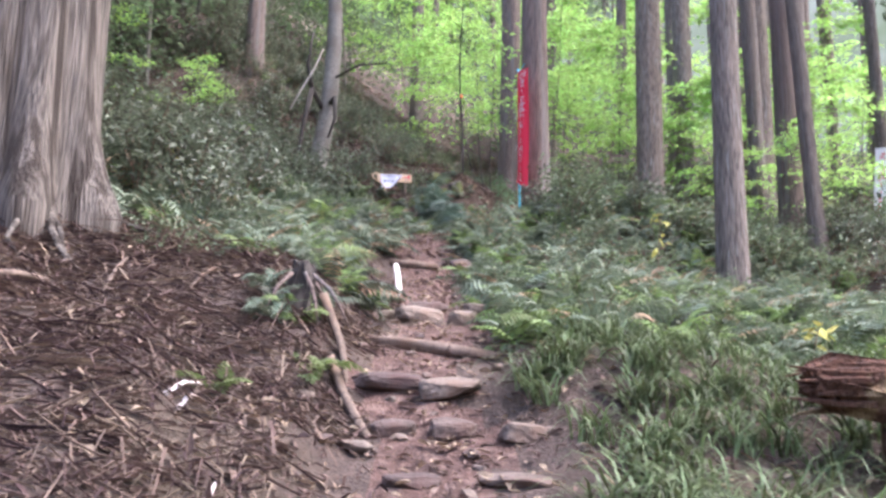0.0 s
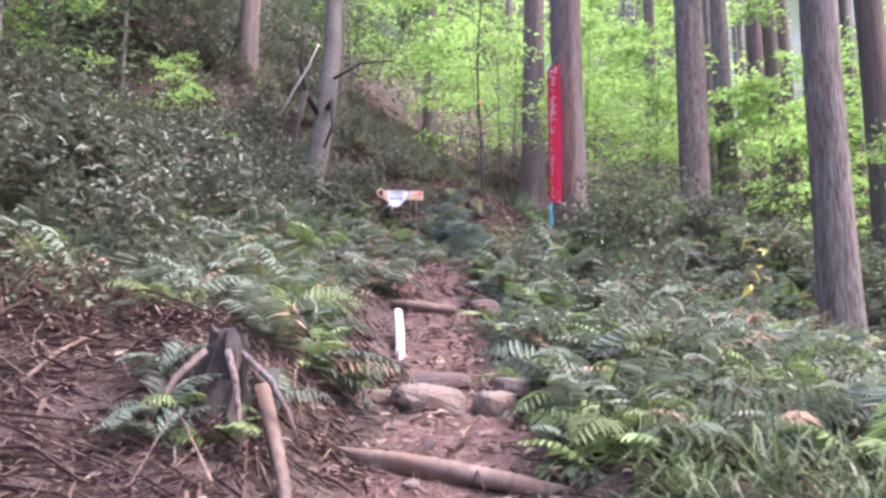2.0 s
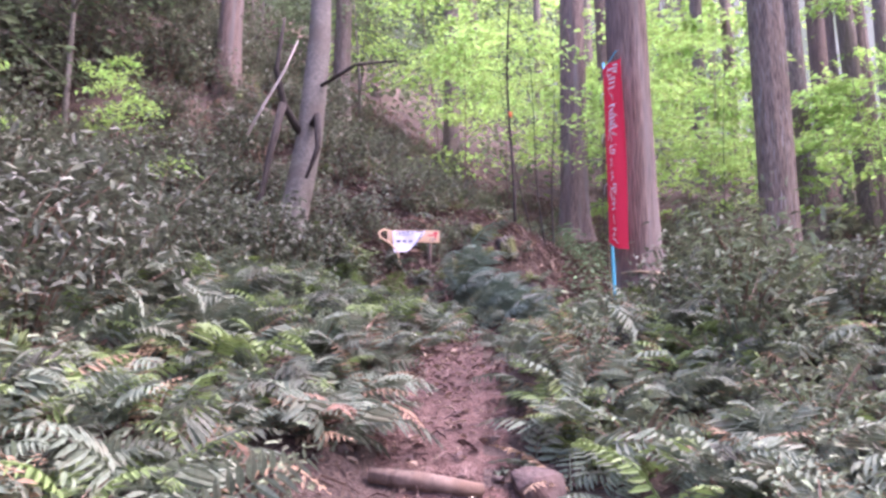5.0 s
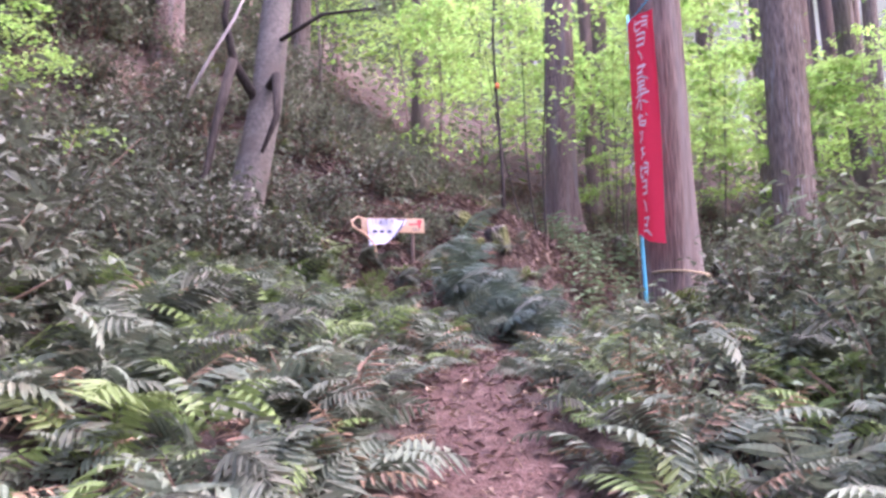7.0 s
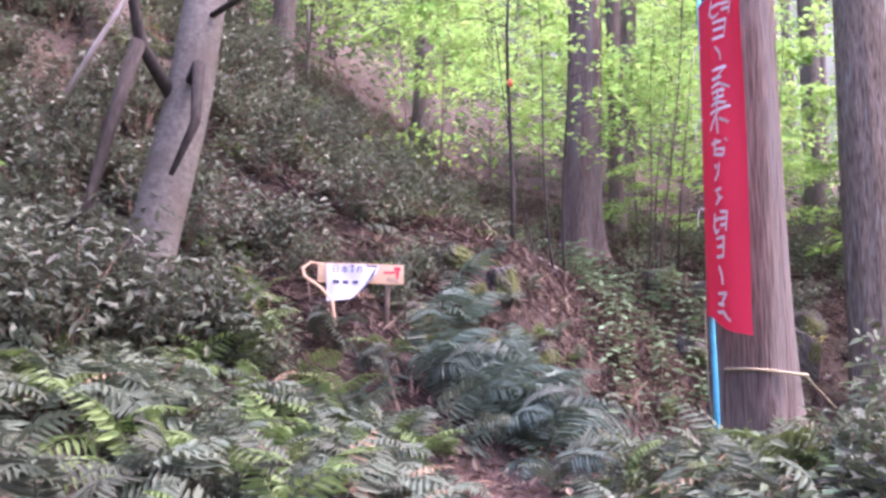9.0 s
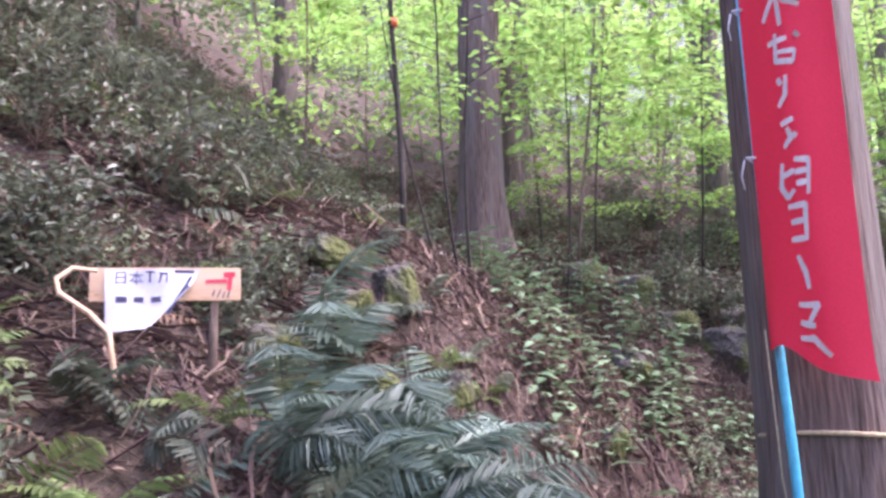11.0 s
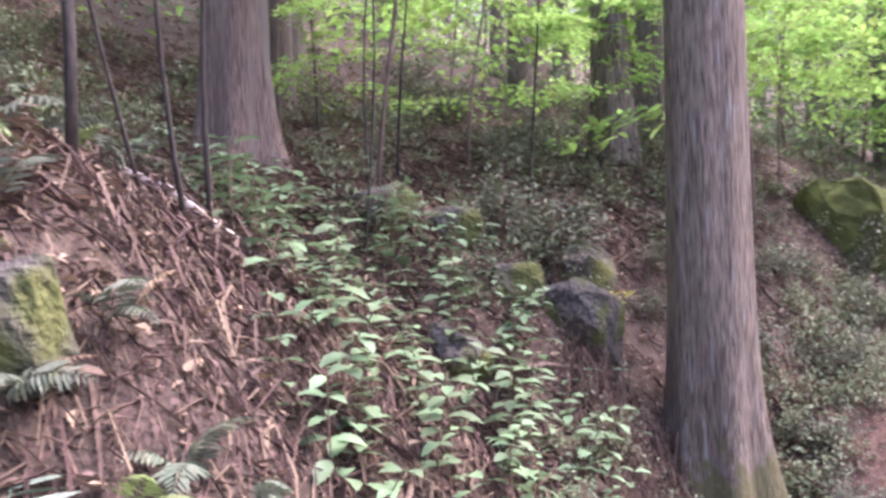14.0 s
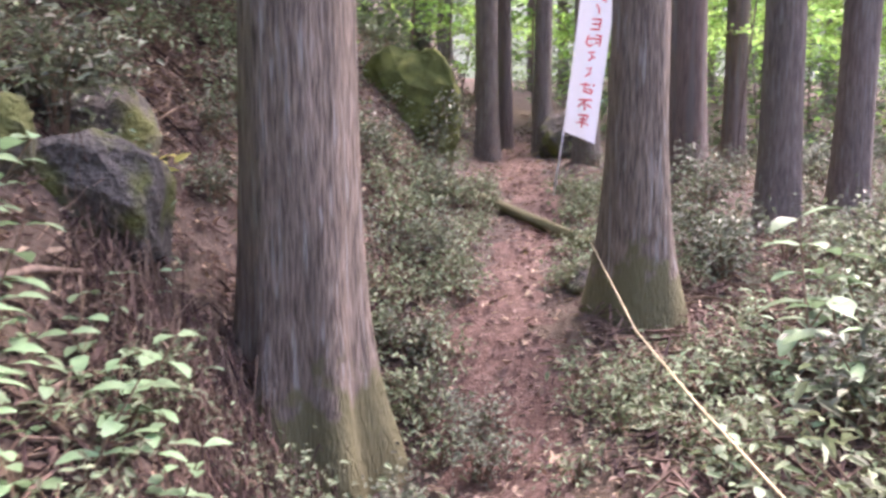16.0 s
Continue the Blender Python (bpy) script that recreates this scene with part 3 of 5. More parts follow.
# the leaning grey tree on the left bank with dark branches and a pale dead branch
def crooked_tree(x, y):
    z = ground(x, y)
    t = thing("leaning_tree", x, y, z, "grey leaning tree on the bank with dark crooked branches", "tree")
    piece("trunk", from_lists("trunk", *tube([(-0.1, 0, -0.3), (0, 0, 0.6), (0.15, 0, 1.6), (0.2, 0.1, 2.8), (0.15, 0.3, 4.5), (0.3, 0.5, 7)], [0.2, 0.165, 0.15, 0.135, 0.10, 0.05], 16), BARK_GREY, True), t)
    for pts in ([(0.14, 0, 1.5), (-0.1, -0.25, 1.9), (-0.18, -0.35, 2.3), (-0.1, -0.4, 2.9)], [(0.16, -0.02, 1.7), (0.3, -0.3, 1.75), (0.33, -0.35, 1.35), (0.22, -0.38, 1.0)],
                [(-0.1, -0.3, 1.9), (-0.2, -0.35, 1.3), (-0.25, -0.4, 0.8), (-0.45, -0.5, 0.5)], [(0.2, 0, 2.2), (0.7, -0.3, 2.35), (1.2, -0.5, 2.3)]):
        thin = 0.45 if len(pts) == 3 else 1.0
        piece("branch", from_lists("branch", *tube(pts, [thin * w for w in (0.05, 0.042, 0.032, 0.016)][:len(pts)], 7), BARK_DARK, True), t, "dark mossy branch")
    piece("dead_branch", from_lists("dead_branch", *tube([(-0.42, -0.5, 1.45), (-0.24, -0.55, 1.78), (-0.02, -0.6, 2.15), (0.12, -0.62, 2.5)], [0.018, 0.016, 0.013, 0.007], 6), PALE_WOOD, True), t, "pale bare dead branch")
    cr = sapling_parts(90, 6.5, CANOPY, 8, 400, 0.09, 0.62, 1.5)[1][1]
    piece("crown", cr, t)


crooked_tree(-2.15, 13.4)


# ---- ferns ----
def frond_mesh(length, pairs, width, mat, arch, seed, droop=0.25, narrow=0.25, rings=12, sides=4):
    r = np.random.default_rng(seed)
    t = np.linspace(0, 1, 14)
    elev = arch - 1.5 * arch * t - 0.35 * t * t
    step = length / 13
    x, z = np.concatenate([[0], np.cumsum(np.cos(elev[:-1]) * step)]), np.concatenate([[0], np.cumsum(np.sin(elev[:-1]) * step)])
    tt = np.linspace(0, 1, rings)
    rach = tube([(a, 0, c) for a, c in zip(np.interp(tt, t, x), np.interp(tt, t, z))], [0.004 * (1 - 0.7 * k) for k in tt], sides, False)
    u = np.repeat(np.linspace(0.16, 0.985, pairs), 2) + r.normal(0, 0.006, pairs * 2)
    s = np.tile([1.0, -1.0], pairs)
    prof = np.sin(np.pi * np.clip(u * 0.86 + 0.16, 0, 1)) ** 0.8 + 0.05
    L = width * prof * r.uniform(0.68, 1.15, len(u))
    base = np.stack([np.interp(u, t, x), s * 0.002, np.interp(u, t, z)], 1)
    ang = np.interp(u, t, elev)
    fw = 0.35 + 0.5 * u
    along = np.stack([fw * np.cos(ang), s * np.ones(len(u)), fw * np.sin(ang) - droop * r.uniform(0.5, 1.4, len(u))], 1)
    up = np.stack([-np.sin(ang), np.zeros(len(u)), np.cos(ang)], 1) + r.normal(0, 0.28, (len(u), 3))
    pin = leaf_lot(base, along, up, L, np.maximum(L * narrow, 0.012), 0.12, 0.12)
    return from_lists("frond", *join(rach, pin), mat)


def fern_kind(label, group, fronds, n, seed, droop=0.0):
    r = np.random.default_rng(seed)
    src = thing("fern", 0, 0, -50, label, "fern", group)
    for k in range(n):
        f = piece("frond", fronds[k % len(fronds)], src)
        s = r.uniform(0.75, 1.15)
        f.matrix_basis = pose(0.05 * r.normal(), 0.05 * r.normal(), 0, r.normal(0, 22), r.normal(-6 + droop, 16), 360 * k / n + r.normal(0, 24)) @ Matrix.Diagonal((s, s, s, 1))
    return src


F_BLUE = [frond_mesh(L, p, w, FERN, a, k, dr, 0.24) for k, (L, p, w, a, dr) in enumerate(((0.5, 15, 0.125, 1.0, 0.3), (0.6, 17, 0.14, 0.85, 0.2), (0.42, 13, 0.11, 1.15, 0.1), (0.52, 15, 0.12, 1.3, 0.35)))]
F_LITE = [frond_mesh(L, p, w, FERN_LIGHT, a, k + 9, 0.2, 0.26) for k, (L, p, w, a) in enumerate(((0.5, 15, 0.12, 1.1), (0.42, 13, 0.11, 0.8)))]
F_BIG = [frond_mesh(L, p, w, FERN_LARGE, a, k + 20, 0.35, 0.15) for k, (L, p, w, a) in enumerate(((0.85, 25, 0.21, 1.15), (0.75, 23, 0.19, 0.95)))]
F_DEAD = [frond_mesh(0.55, 13, 0.1, FERN_DEAD, 0.5, 30, 0.5)]
F_LOW = [frond_mesh(0.55, 13, 0.14, FERN, 0.9, 40, 0.3, 0.26, 5, 3), frond_mesh(0.48, 12, 0.13, FERN, 0.7, 41, 0.3, 0.26, 5, 3)]
F_LOW_LITE = [frond_mesh(0.5, 12, 0.13, FERN_LIGHT, 0.8, 42, 0.3, 0.26, 5, 3)]
F_LOW_DEAD = [frond_mesh(0.48, 11, 0.1, FERN_DEAD, 0.4, 43, 0.5, 0.26, 5, 3)]
G_FERN = "ferns along the trail"
BLUES = [fern_kind("blue-green fern clump with arching fronds", G_FERN, F_BLUE, n, 100 + n) for n in (7, 8, 6)]
LITES = [fern_kind("yellow-green fern clump among the darker ferns", G_FERN, F_LITE, n, 110 + n) for n in (6, 7)]
BIGS = [fern_kind("large fern with long narrow leaflets", "large ferns below the sign", F_BIG, n, 120 + n) for n in (7, 8)]
MIXED = [fern_kind("fern clump with some dry brown fronds", G_FERN, F_BLUE[:2] + F_DEAD + F_BLUE[2:3] + F_DEAD, 9, 131)]
LOWS = [fern_kind("low young fern", G_FERN, F_LOW, 6, 135), fern_kind("low young fern", G_FERN, F_LOW[:1] + F_LOW_DEAD, 6, 136), fern_kind("low young fern", G_FERN, F_LOW, 5, 137), fern_kind("low young fern", G_FERN, F_LOW_LITE, 5, 138)]
KINDS = [BLUES[0], MIXED[0], BLUES[1], BLUES[2], LITES[0], BLUES[0], BLUES[1], BLUES[2], MIXED[0], LITES[1]]


def fern_ground(x, y, d):
    if not clear(x, y, 0.1):
        return False
    if d < 0:
        return -4.2 < d < -0.5 and 5.9 + 0.4 * math.sin(3 * x) < y < 13.6 and not (d > -0.75 and 6.4 < y < 8.5)
    return 0.5 < d < 4.5 and 5.0 + 0.4 * d < y < 13.3


strew(KINDS, scatter(135, (-3.6, -0.4, 5.2, 13.6), fern_ground, 0.25), 10, (0.75, 1.15))
strew(KINDS[:5] + [LITES[1]] + KINDS[5:] + [LITES[0]], scatter(115, (0.2, 3.6, 5.4, 13.3), fern_ground, 0.25), 10, (0.75, 1.15))
strew(KINDS, scatter(40, (-1.3, 1.2, 6.0, 12.8), lambda x, y, d: 0.44 < abs(d) < 0.8 and not (d < 0 and 6.4 < y < 8.5), 0.2), 10, (0.55, 0.8))
strew(KINDS, scatter(12, (-1.0, 1.0, 10.7, 12.9), lambda x, y, d: 0.22 < abs(d) < 0.6, 0.2), 10, (0.55, 0.8))
strew([BLUES[0], LITES[0]], [(-0.98, 4.75), (-0.72, 4.35), (-0.78, 5.2), (-1.0, 3.55), (1.25, 5.6), (-0.95, 4.98), (-1.06, 4.85), (-0.84, 4.84), (-1.12, 5.1), (-1.45, 5.9), (0.95, 6.3), (-0.75, 6.0)], 8, (0.55, 0.8))
strew([MIXED[0], BLUES[2]], [(0.42, 15.1), (0.72, 15.42), (0.28, 15.3), (0.95, 15.55), (0.55, 15.65), (0.9, 15.2), (1.2, 15.6)], 10, (0.4, 0.6))
strew(BIGS, [(-0.05, 13.95), (0.2, 13.85), (0.35, 14.1), (-0.35, 13.9), (0.55, 14.35), (0.45, 13.75), (0.1, 14.55), (0.42, 14.85), (-0.15, 14.75), (0.3, 14.45), (0.6, 14.75), (0.0, 14.1)], 8, (0.85, 1.15))
strew([LITES[0], BLUES[1]], [(-1.7, 13.5), (-1.02, 13.6), (-0.62, 13.72), (-0.85, 13.5), (0.25, 14.2), (-0.65, 12.7), (-0.2, 13.1), (0.62, 15.05), (0.8, 15.35), (0.95, 14.95), (0.5, 15.2), (3.2, 16.4), (-2.0, 14.6), (-1.6, 15.2), (-0.9, 15.0)], 8, (0.6, 0.9))


def mat_of(x, y, z, s, tilt):
    return pose(x, y, z, rng.normal(0, tilt), rng.normal(0, tilt), rng.uniform(0, 360)) @ Matrix.Diagonal((s, s, s, 1))


def carpet(name, label, category, kinds, places, size, tilt=8.0, sink=0.03):
    """One joined mesh of many small plants past counting."""
    baked = []
    for src in kinds:
        for ch in src.children:
            v = np.empty(len(ch.data.vertices) * 3)
            ch.data.vertices.foreach_get("co", v)
            f = [tuple(p.vertices) for p in ch.data.polygons]
            baked.append((kinds.index(src), np.c_[v.reshape(-1, 3), np.ones(len(v) // 3)] @ np.array(ch.matrix_basis).T, f, ch.data.materials[0]))
    mats = list(dict.fromkeys(b[3] for b in baked))
    vs, fs, mi, o = [], [], [], 0
    for k, (x, y) in enumerate(places):
        m = np.array(mat_of(x, y, ground(x, y) - sink, rng.uniform(*size), tilt))
        for which, v, f, mt in baked:
            if which == k % len(kinds):
                vs.append((v @ m.T)[:, :3])
                fs += [tuple(i + o for i in q) for q in f]
                mi += [mats.index(mt)] * len(f)
                o += len(v)
    ob = new(name, from_lists(name, np.concatenate(vs), fs, mats, False, mi))
    return tagged(ob, label, category, kind="stuff")


under = scatter(1150, (-5.0, 5.0, 5.2, 13.8), lambda x, y, d: 0.5 < abs(d) < 4.8 and clear(x, y, 0.1) and (y > 6 or d > 0) and not (-0.85 < d < 0 and 6.4 < y < 8.5), 0.12)
carpet("fern_undergrowth", "low young ferns filling the gaps between the clumps", "fern", LOWS, under, (0.65, 1.1))
carpet("hillside_ferns", "ferns scattered over the upper bank", "fern", LOWS, scatter(260, (-7, 0.6, 13, 21), lambda x, y, d: d < -1.6 and clear(x, y, 0.1), 0.25), (0.5, 1.0))
discard(BLUES + LITES + BIGS + MIXED + LOWS)


# ---- evergreen bushes ----
def bush_kind(seed, mat, n, radius, height, leaf, label, name="bush"):
    r = np.random.default_rng(seed)
    src = thing(name, 0, 0, -50, label, "shrub", "bushes on the banks")
    lots, bs = [], []
    for k in range(9):
        a, rr, h = r.uniform(0, 6.28), radius * r.uniform(0.3, 1.0), height * r.uniform(0.5, 1.0)
        tip = (rr * math.cos(a), rr * math.sin(a), h)
        lots.append(tube([(0, 0, -0.1), (tip[0] * 0.4, tip[1] * 0.4, h * 0.6), tip], [0.012, 0.008, 0.003], 4))
        m = n // 9
        t = r.uniform(0.35, 1.05, m)
        bs.append(np.array(tip) * np.stack([t, t, t ** 0.7], 1) + r.normal(0, 0.16 * radius + 0.03, (m, 3)))
    b = np.concatenate(bs)
    b[:, 2] = np.abs(b[:, 2])
    m = len(b)
    al = np.stack([r.normal(0, 1, m), r.normal(0, 1, m), r.normal(-0.2, 0.35, m)], 1)
    piece("stem", from_lists("stem", *join(*lots), STEM), src)
    piece("foliage", from_lists("foliage", *leaf_lot(b, al, spread_dirs(m, r, 1) * 0.6 + [0, 0, 1], leaf * r.uniform(0.7, 1.3, m), leaf * 0.45 * r.uniform(0.8, 1.2, m), 0.15, 0.15), mat), src)
    return src


BUSH = [bush_kind(140 + k, SHRUB, n, rd, h, lf, "dense evergreen bush with small dark glossy leaves") for k, (n, rd, h, lf) in enumerate(((520, 0.5, 0.8, 0.08), (620, 0.6, 1.15, 0.085), (420, 0.45, 0.55, 0.07)))]
PALE = [bush_kind(150 + k, UNDER, n, rd, h, lf, "bush with dull pale grey-green leaves") for k, (n, rd, h, lf) in enumerate(((420, 0.5, 0.75, 0.085), (360, 0.45, 0.55, 0.08)))]
strew(BUSH, scatter(160, (-8, -1.6, 6.2, 20), lambda x, y, d: d < -1.9 and clear(x, y, 0.15) and not (x > -2.7 and y > 12.8), 0.42), 6, (0.7, 1.25))
strew([PALE[0], BUSH[0], PALE[1], PALE[0], BUSH[2]], scatter(95, (1.5, 9.5, 8.2, 15.5), lambda x, y, d: d > 1.5 and clear(x, y, 0.15), 0.45), 6, (0.65, 1.05))
strew([PALE[1], BUSH[2], PALE[0]], scatter(38, (3, 16, 11, 26), lambda x, y, d: (d > 2.0 or -7 < d < -3.6) and clear(x, y, 0.2), 0.7), 6, (0.5, 0.95))
strew([BUSH[0], BUSH[1]], [(-2.3, 12.7), (-1.95, 12.85), (-2.6, 13.0), (-2.1, 12.3), (-1.75, 13.3), (-2.5, 12.2), (-2.9, 12.6)], 6, (0.7, 1.0))
strew([BUSH[1], BUSH[0]], [(-2.35, 12.9), (-2.75, 13.25), (-3.1, 13.4), (-2.9, 14.2), (-2.3, 14.4), (-2.6, 15.2), (-3.4, 14.9), (-1.7, 16.2), (-2.4, 16.2)], 6, (0.75, 1.05))
strew([BUSH[2], BUSH[0]], [(9.2, 19.6), (9.5, 19.7), (9.9, 19.9), (9.3, 20.2), (9.8, 20.4), (10.2, 20.3), (4.0, 18.4), (4.4, 18.7), (3.6, 18.6)], 6, (0.7, 1.1))
strew([BUSH[2]], [(5.6, 18.3), (6.2, 18.6), (6.6, 18.9), (5.3, 18.8), (7.2, 19.0), (5.9, 19.2), (6.9, 19.6), (5.0, 18.4), (7.8, 19.2), (8.3, 19.0), (5.1, 16.6), (5.5, 16.9), (4.6, 16.75), (6.0, 17.7), (5.4, 17.9), (7.0, 18.2), (7.4, 18.4)], 6, (0.45, 0.7))
carpet("leafy_undergrowth", "low broad-leaved undergrowth between ferns and bushes", "undergrowth", [PALE[1], BUSH[2]], scatter(130, (-6, 9, 6, 24), lambda x, y, d: abs(d) > 0.9 and not (0 < x < 8 and y > 15.5 and d < 0) and clear(x, y, 0.1), 0.2), (0.2, 0.45))
LOW = [bush_kind(144 + k, UNDER, n, 0.35, 0.35, lf, "low pale undergrowth") for k, (n, lf) in enumerate(((150, 0.06), (110, 0.075)))]
carpet("bank_undergrowth", "small pale-leaved plants scattered over the bank", "undergrowth", LOW, scatter(190, (-3, 9, 13.2, 23), lambda x, y, d: (d < -0.75 or d > 0.7) and clear(x, y, 0.1) and not (0 < x < 3.6 and y < 17.6), 0.14), (0.5, 1.0))
carpet("hillside_plants", "low leafy plants covering the upper bank", "undergrowth", LOW + [BUSH[2]], scatter(260, (-8, 0.3, 12.8, 23), lambda x, y, d: d < -1.3 and clear(x, y, 0.1) and not (x > -0.3 and y < 16.5), 0.2), (0.5, 1.0))
carpet("far_bank_plants", "low plants over the ground beside the far trail", "undergrowth", LOW + [BUSH[2]], scatter(240, (5, 18, 9, 25), lambda x, y, d: abs(d) > 0.75 and clear(x, y, 0.1), 0.25), (0.5, 1.0))
carpet("fern_gap_plants", "small pale-leaved plants between the ferns", "undergrowth", LOW, scatter(260, (-6, 7, 5.5, 13.5), lambda x, y, d: abs(d) > 0.6 and clear(x, y, 0.1), 0.16), (0.5, 1.0))
carpet("slope_plants", "small pale plants on the litter under the saplings", "undergrowth", LOW, scatter(90, (-1, 9, 16.5, 23.5), lambda x, y, d: d < -2.4 and clear(x, y, 0.1), 0.16), (0.5, 1.1))
carpet("trailside_plants", "low leafy plants along the edges of the trail", "undergrowth", LOW, scatter(230, (2.5, 10.5, 13.8, 20), lambda x, y, d: 0.36 < abs(d) < 1.4 and clear(x, y, 0.05), 0.1), (0.35, 0.85))
discard(LOW + BUSH + PALE)


# leafy thickets far behind the trunks
def thicket(n, seed, lo, hi, a0, a1, tall, mat, size):
    r = np.random.default_rng(seed)
    a, dist = np.radians(r.uniform(a0, a1, n)), r.uniform(lo, hi, n)
    x, y = 2 + dist * np.sin(a), 8 + dist * np.cos(a)
    z, d = lay(x, y)
    clump = 0.35 + 0.65 * (np.sin(x * 0.9 + 1.3 * np.sin(y * 0.7)) * np.sin(y * 1.1) > -0.3)
    b = np.stack([x, y, z + tall * clump * r.random(n) ** 1.3], 1)[np.abs(d) > 1.5]
    m = len(b)
    al = np.stack([r.normal(0, 1, m), r.normal(0, 1, m), r.normal(-0.2, 0.3, m)], 1)
    return from_lists("thicket", *leaf_lot(b, al, spread_dirs(m, r, 1) * 0.6 + [0, 0, 1], size * r.uniform(0.6, 1.4, m), size * 0.55 * r.uniform(0.6, 1.3, m), 0.15, 0.15), mat)


tagged(new("far_thicket", thicket(30000, 180, 17, 48, -40, 110, 1.6, CANOPY, 0.2)), "green thicket covering the slope behind the trunks", "undergrowth", kind="stuff")
tagged(new("bright_thicket", thicket(6000, 181, 16, 45, -12, 110, 2.4, SPRING, 0.18)), "bright young foliage behind the trunks", "undergrowth", kind="stuff")


# a glowing wall in painted haze colours, added to brighten gaps between the trunks
def glow_wall(cx, cy, radius, a0, a1, lo, hi, n=40):
    m = bpy.data.materials.new("glowing haze-coloured backdrop")
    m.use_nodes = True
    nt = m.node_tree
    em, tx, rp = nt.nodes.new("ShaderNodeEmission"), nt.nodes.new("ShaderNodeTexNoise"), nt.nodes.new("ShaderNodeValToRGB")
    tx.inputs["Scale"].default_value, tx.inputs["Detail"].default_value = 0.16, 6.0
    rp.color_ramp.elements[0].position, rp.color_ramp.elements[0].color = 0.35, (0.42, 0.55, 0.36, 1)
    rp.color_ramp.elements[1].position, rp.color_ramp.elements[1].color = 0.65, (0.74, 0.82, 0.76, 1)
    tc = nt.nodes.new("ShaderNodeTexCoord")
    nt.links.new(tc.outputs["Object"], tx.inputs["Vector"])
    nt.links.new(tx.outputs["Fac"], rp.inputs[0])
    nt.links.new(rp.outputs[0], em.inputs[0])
    em.inputs[1].default_value = HAZE_GLOW
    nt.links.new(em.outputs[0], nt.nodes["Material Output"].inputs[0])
    an = [radians(a0 + (a1 - a0) * k / n) for k in range(n + 1)]
    vs = [(cx + radius * math.sin(a), cy + radius * math.cos(a), z) for z in (lo, hi) for a in an]
    return from_lists("backdrop", vs, [(k, k + 1, n + 2 + k, n + 1 + k) for k in range(n)], m)


HAZE_GLOW = 0.13
tagged(new("backdrop", glow_wall(2, 8, 90, -60, 130, -20, 75)), "glowing pale green wall painted as misty distance behind the plantation", "backdrop", kind="structure")


# ---- pale leafy herbs ----
def herb_kind(seed, pairs, height, leaf):
    r = np.random.default_rng(seed)
    src = thing("leafy_plant", 0, 0, -50, "low plant with pale green pointed leaves in tiers", "plant", "leafy plants on the bank")
    bend = r.normal(0, 0.12, 2)
    piece("stem", from_lists("stem", *tube([(0, 0, -0.05), (bend[0] * 0.4, bend[1] * 0.4, height * 0.5), (bend[0], bend[1], height)], [0.006, 0.005, 0.003], 5), STEM), src)
    for k in range(pairs):
        t = 0.35 + 0.65 * k / (pairs - 1)
        for s in (0, 1):
            L = leaf * r.uniform(0.75, 1.2) * (1.1 - 0.35 * t)
            lf = piece("leaf", LEAVES[int(r.integers(0, len(LEAVES)))], src)
            lf.matrix_basis = pose(bend[0] * t, bend[1] * t, height * t, r.normal(0, 7), r.normal(3, 7), 90 * k + 180 * s + r.normal(0, 20)) @ Matrix.Diagonal((L, L, L, 1))
    return src


def leaf_mesh(seed):
    """One broad pointed leaf, 1 long, with a midrib fold, a drooping tip and a toothed edge."""
    r = np.random.default_rng(seed)
    vs, fs = [], []
    n = 7
    for k in range(n):
        t = k / (n - 1)
        w = 0.27 * math.sin(math.pi * min(1, t * 0.93 + 0.05)) ** 0.75 * (1 + 0.06 * (-1) ** k)
        zc = 0.07 * math.sin(math.pi * t) - 0.09 * t * t
        vs += [(0.08 + t, -w, zc + 0.05 * w / 0.27 + r.normal(0, 0.008)), (0.08 + t, 0, zc), (0.08 + t, w, zc + 0.05 * w / 0.27 + r.normal(0, 0.008))]
    for k in range(n - 1):
        a = k * 3
        fs += [(a, a + 1, a + 4, a + 3), (a + 1, a + 2, a + 5, a + 4)]
    o = len(vs)
    vs += [(0, -0.012, -0.01), (0, 0.012, -0.01), (0.1, 0.012, 0), (0.1, -0.012, 0)]
    fs.append((o, o + 1, o + 2, o + 3))
    return from_lists("leaf", vs, fs, HERB, True)


LEAVES = [leaf_mesh(k) for k in range(4)]
HERBS = [herb_kind(150 + k, p, h, lf) for k, (p, h, lf) in enumerate(((4, 0.42, 0.15), (5, 0.55, 0.16), (3, 0.3, 0.13), (4, 0.5, 0.14)))]
strew(HERBS, scatter(150, (1.2, 4.3, 14.9, 18.2), lambda x, y, d: -3.6 < d < -1.05 and clear(x, y, 0.35) and x + 0.35 * y < 9.4, 0.16), 8, (0.65, 1.05))
strew(HERBS, scatter(45, (2.2, 8.5, 13.2, 17.5), lambda x, y, d: 0.6 < d < 2.6 and clear(x, y, 0.2), 0.25), 12, (0.45, 0.8))
strew(HERBS, scatter(30, (-3.5, 8, 11, 21), lambda x, y, d: (d < -0.8 or d > 0.8) and clear(x, y, 0.2), 0.3), 12, (0.4, 0.7))
strew(HERBS, [(5.9, 14.95), (6.2, 15.15), (6.05, 15.35), (6.4, 14.9), (6.5, 15.3)], 8, (1.3, 1.8))
strew(HERBS, [(1.3, 11.6), (1.45, 11.9), (1.9, 11.8), (1.2, 12.1), (2.1, 12.2), (1.7, 12.0), (2.4, 11.8)], 10, (0.6, 0.9))
discard(HERBS)


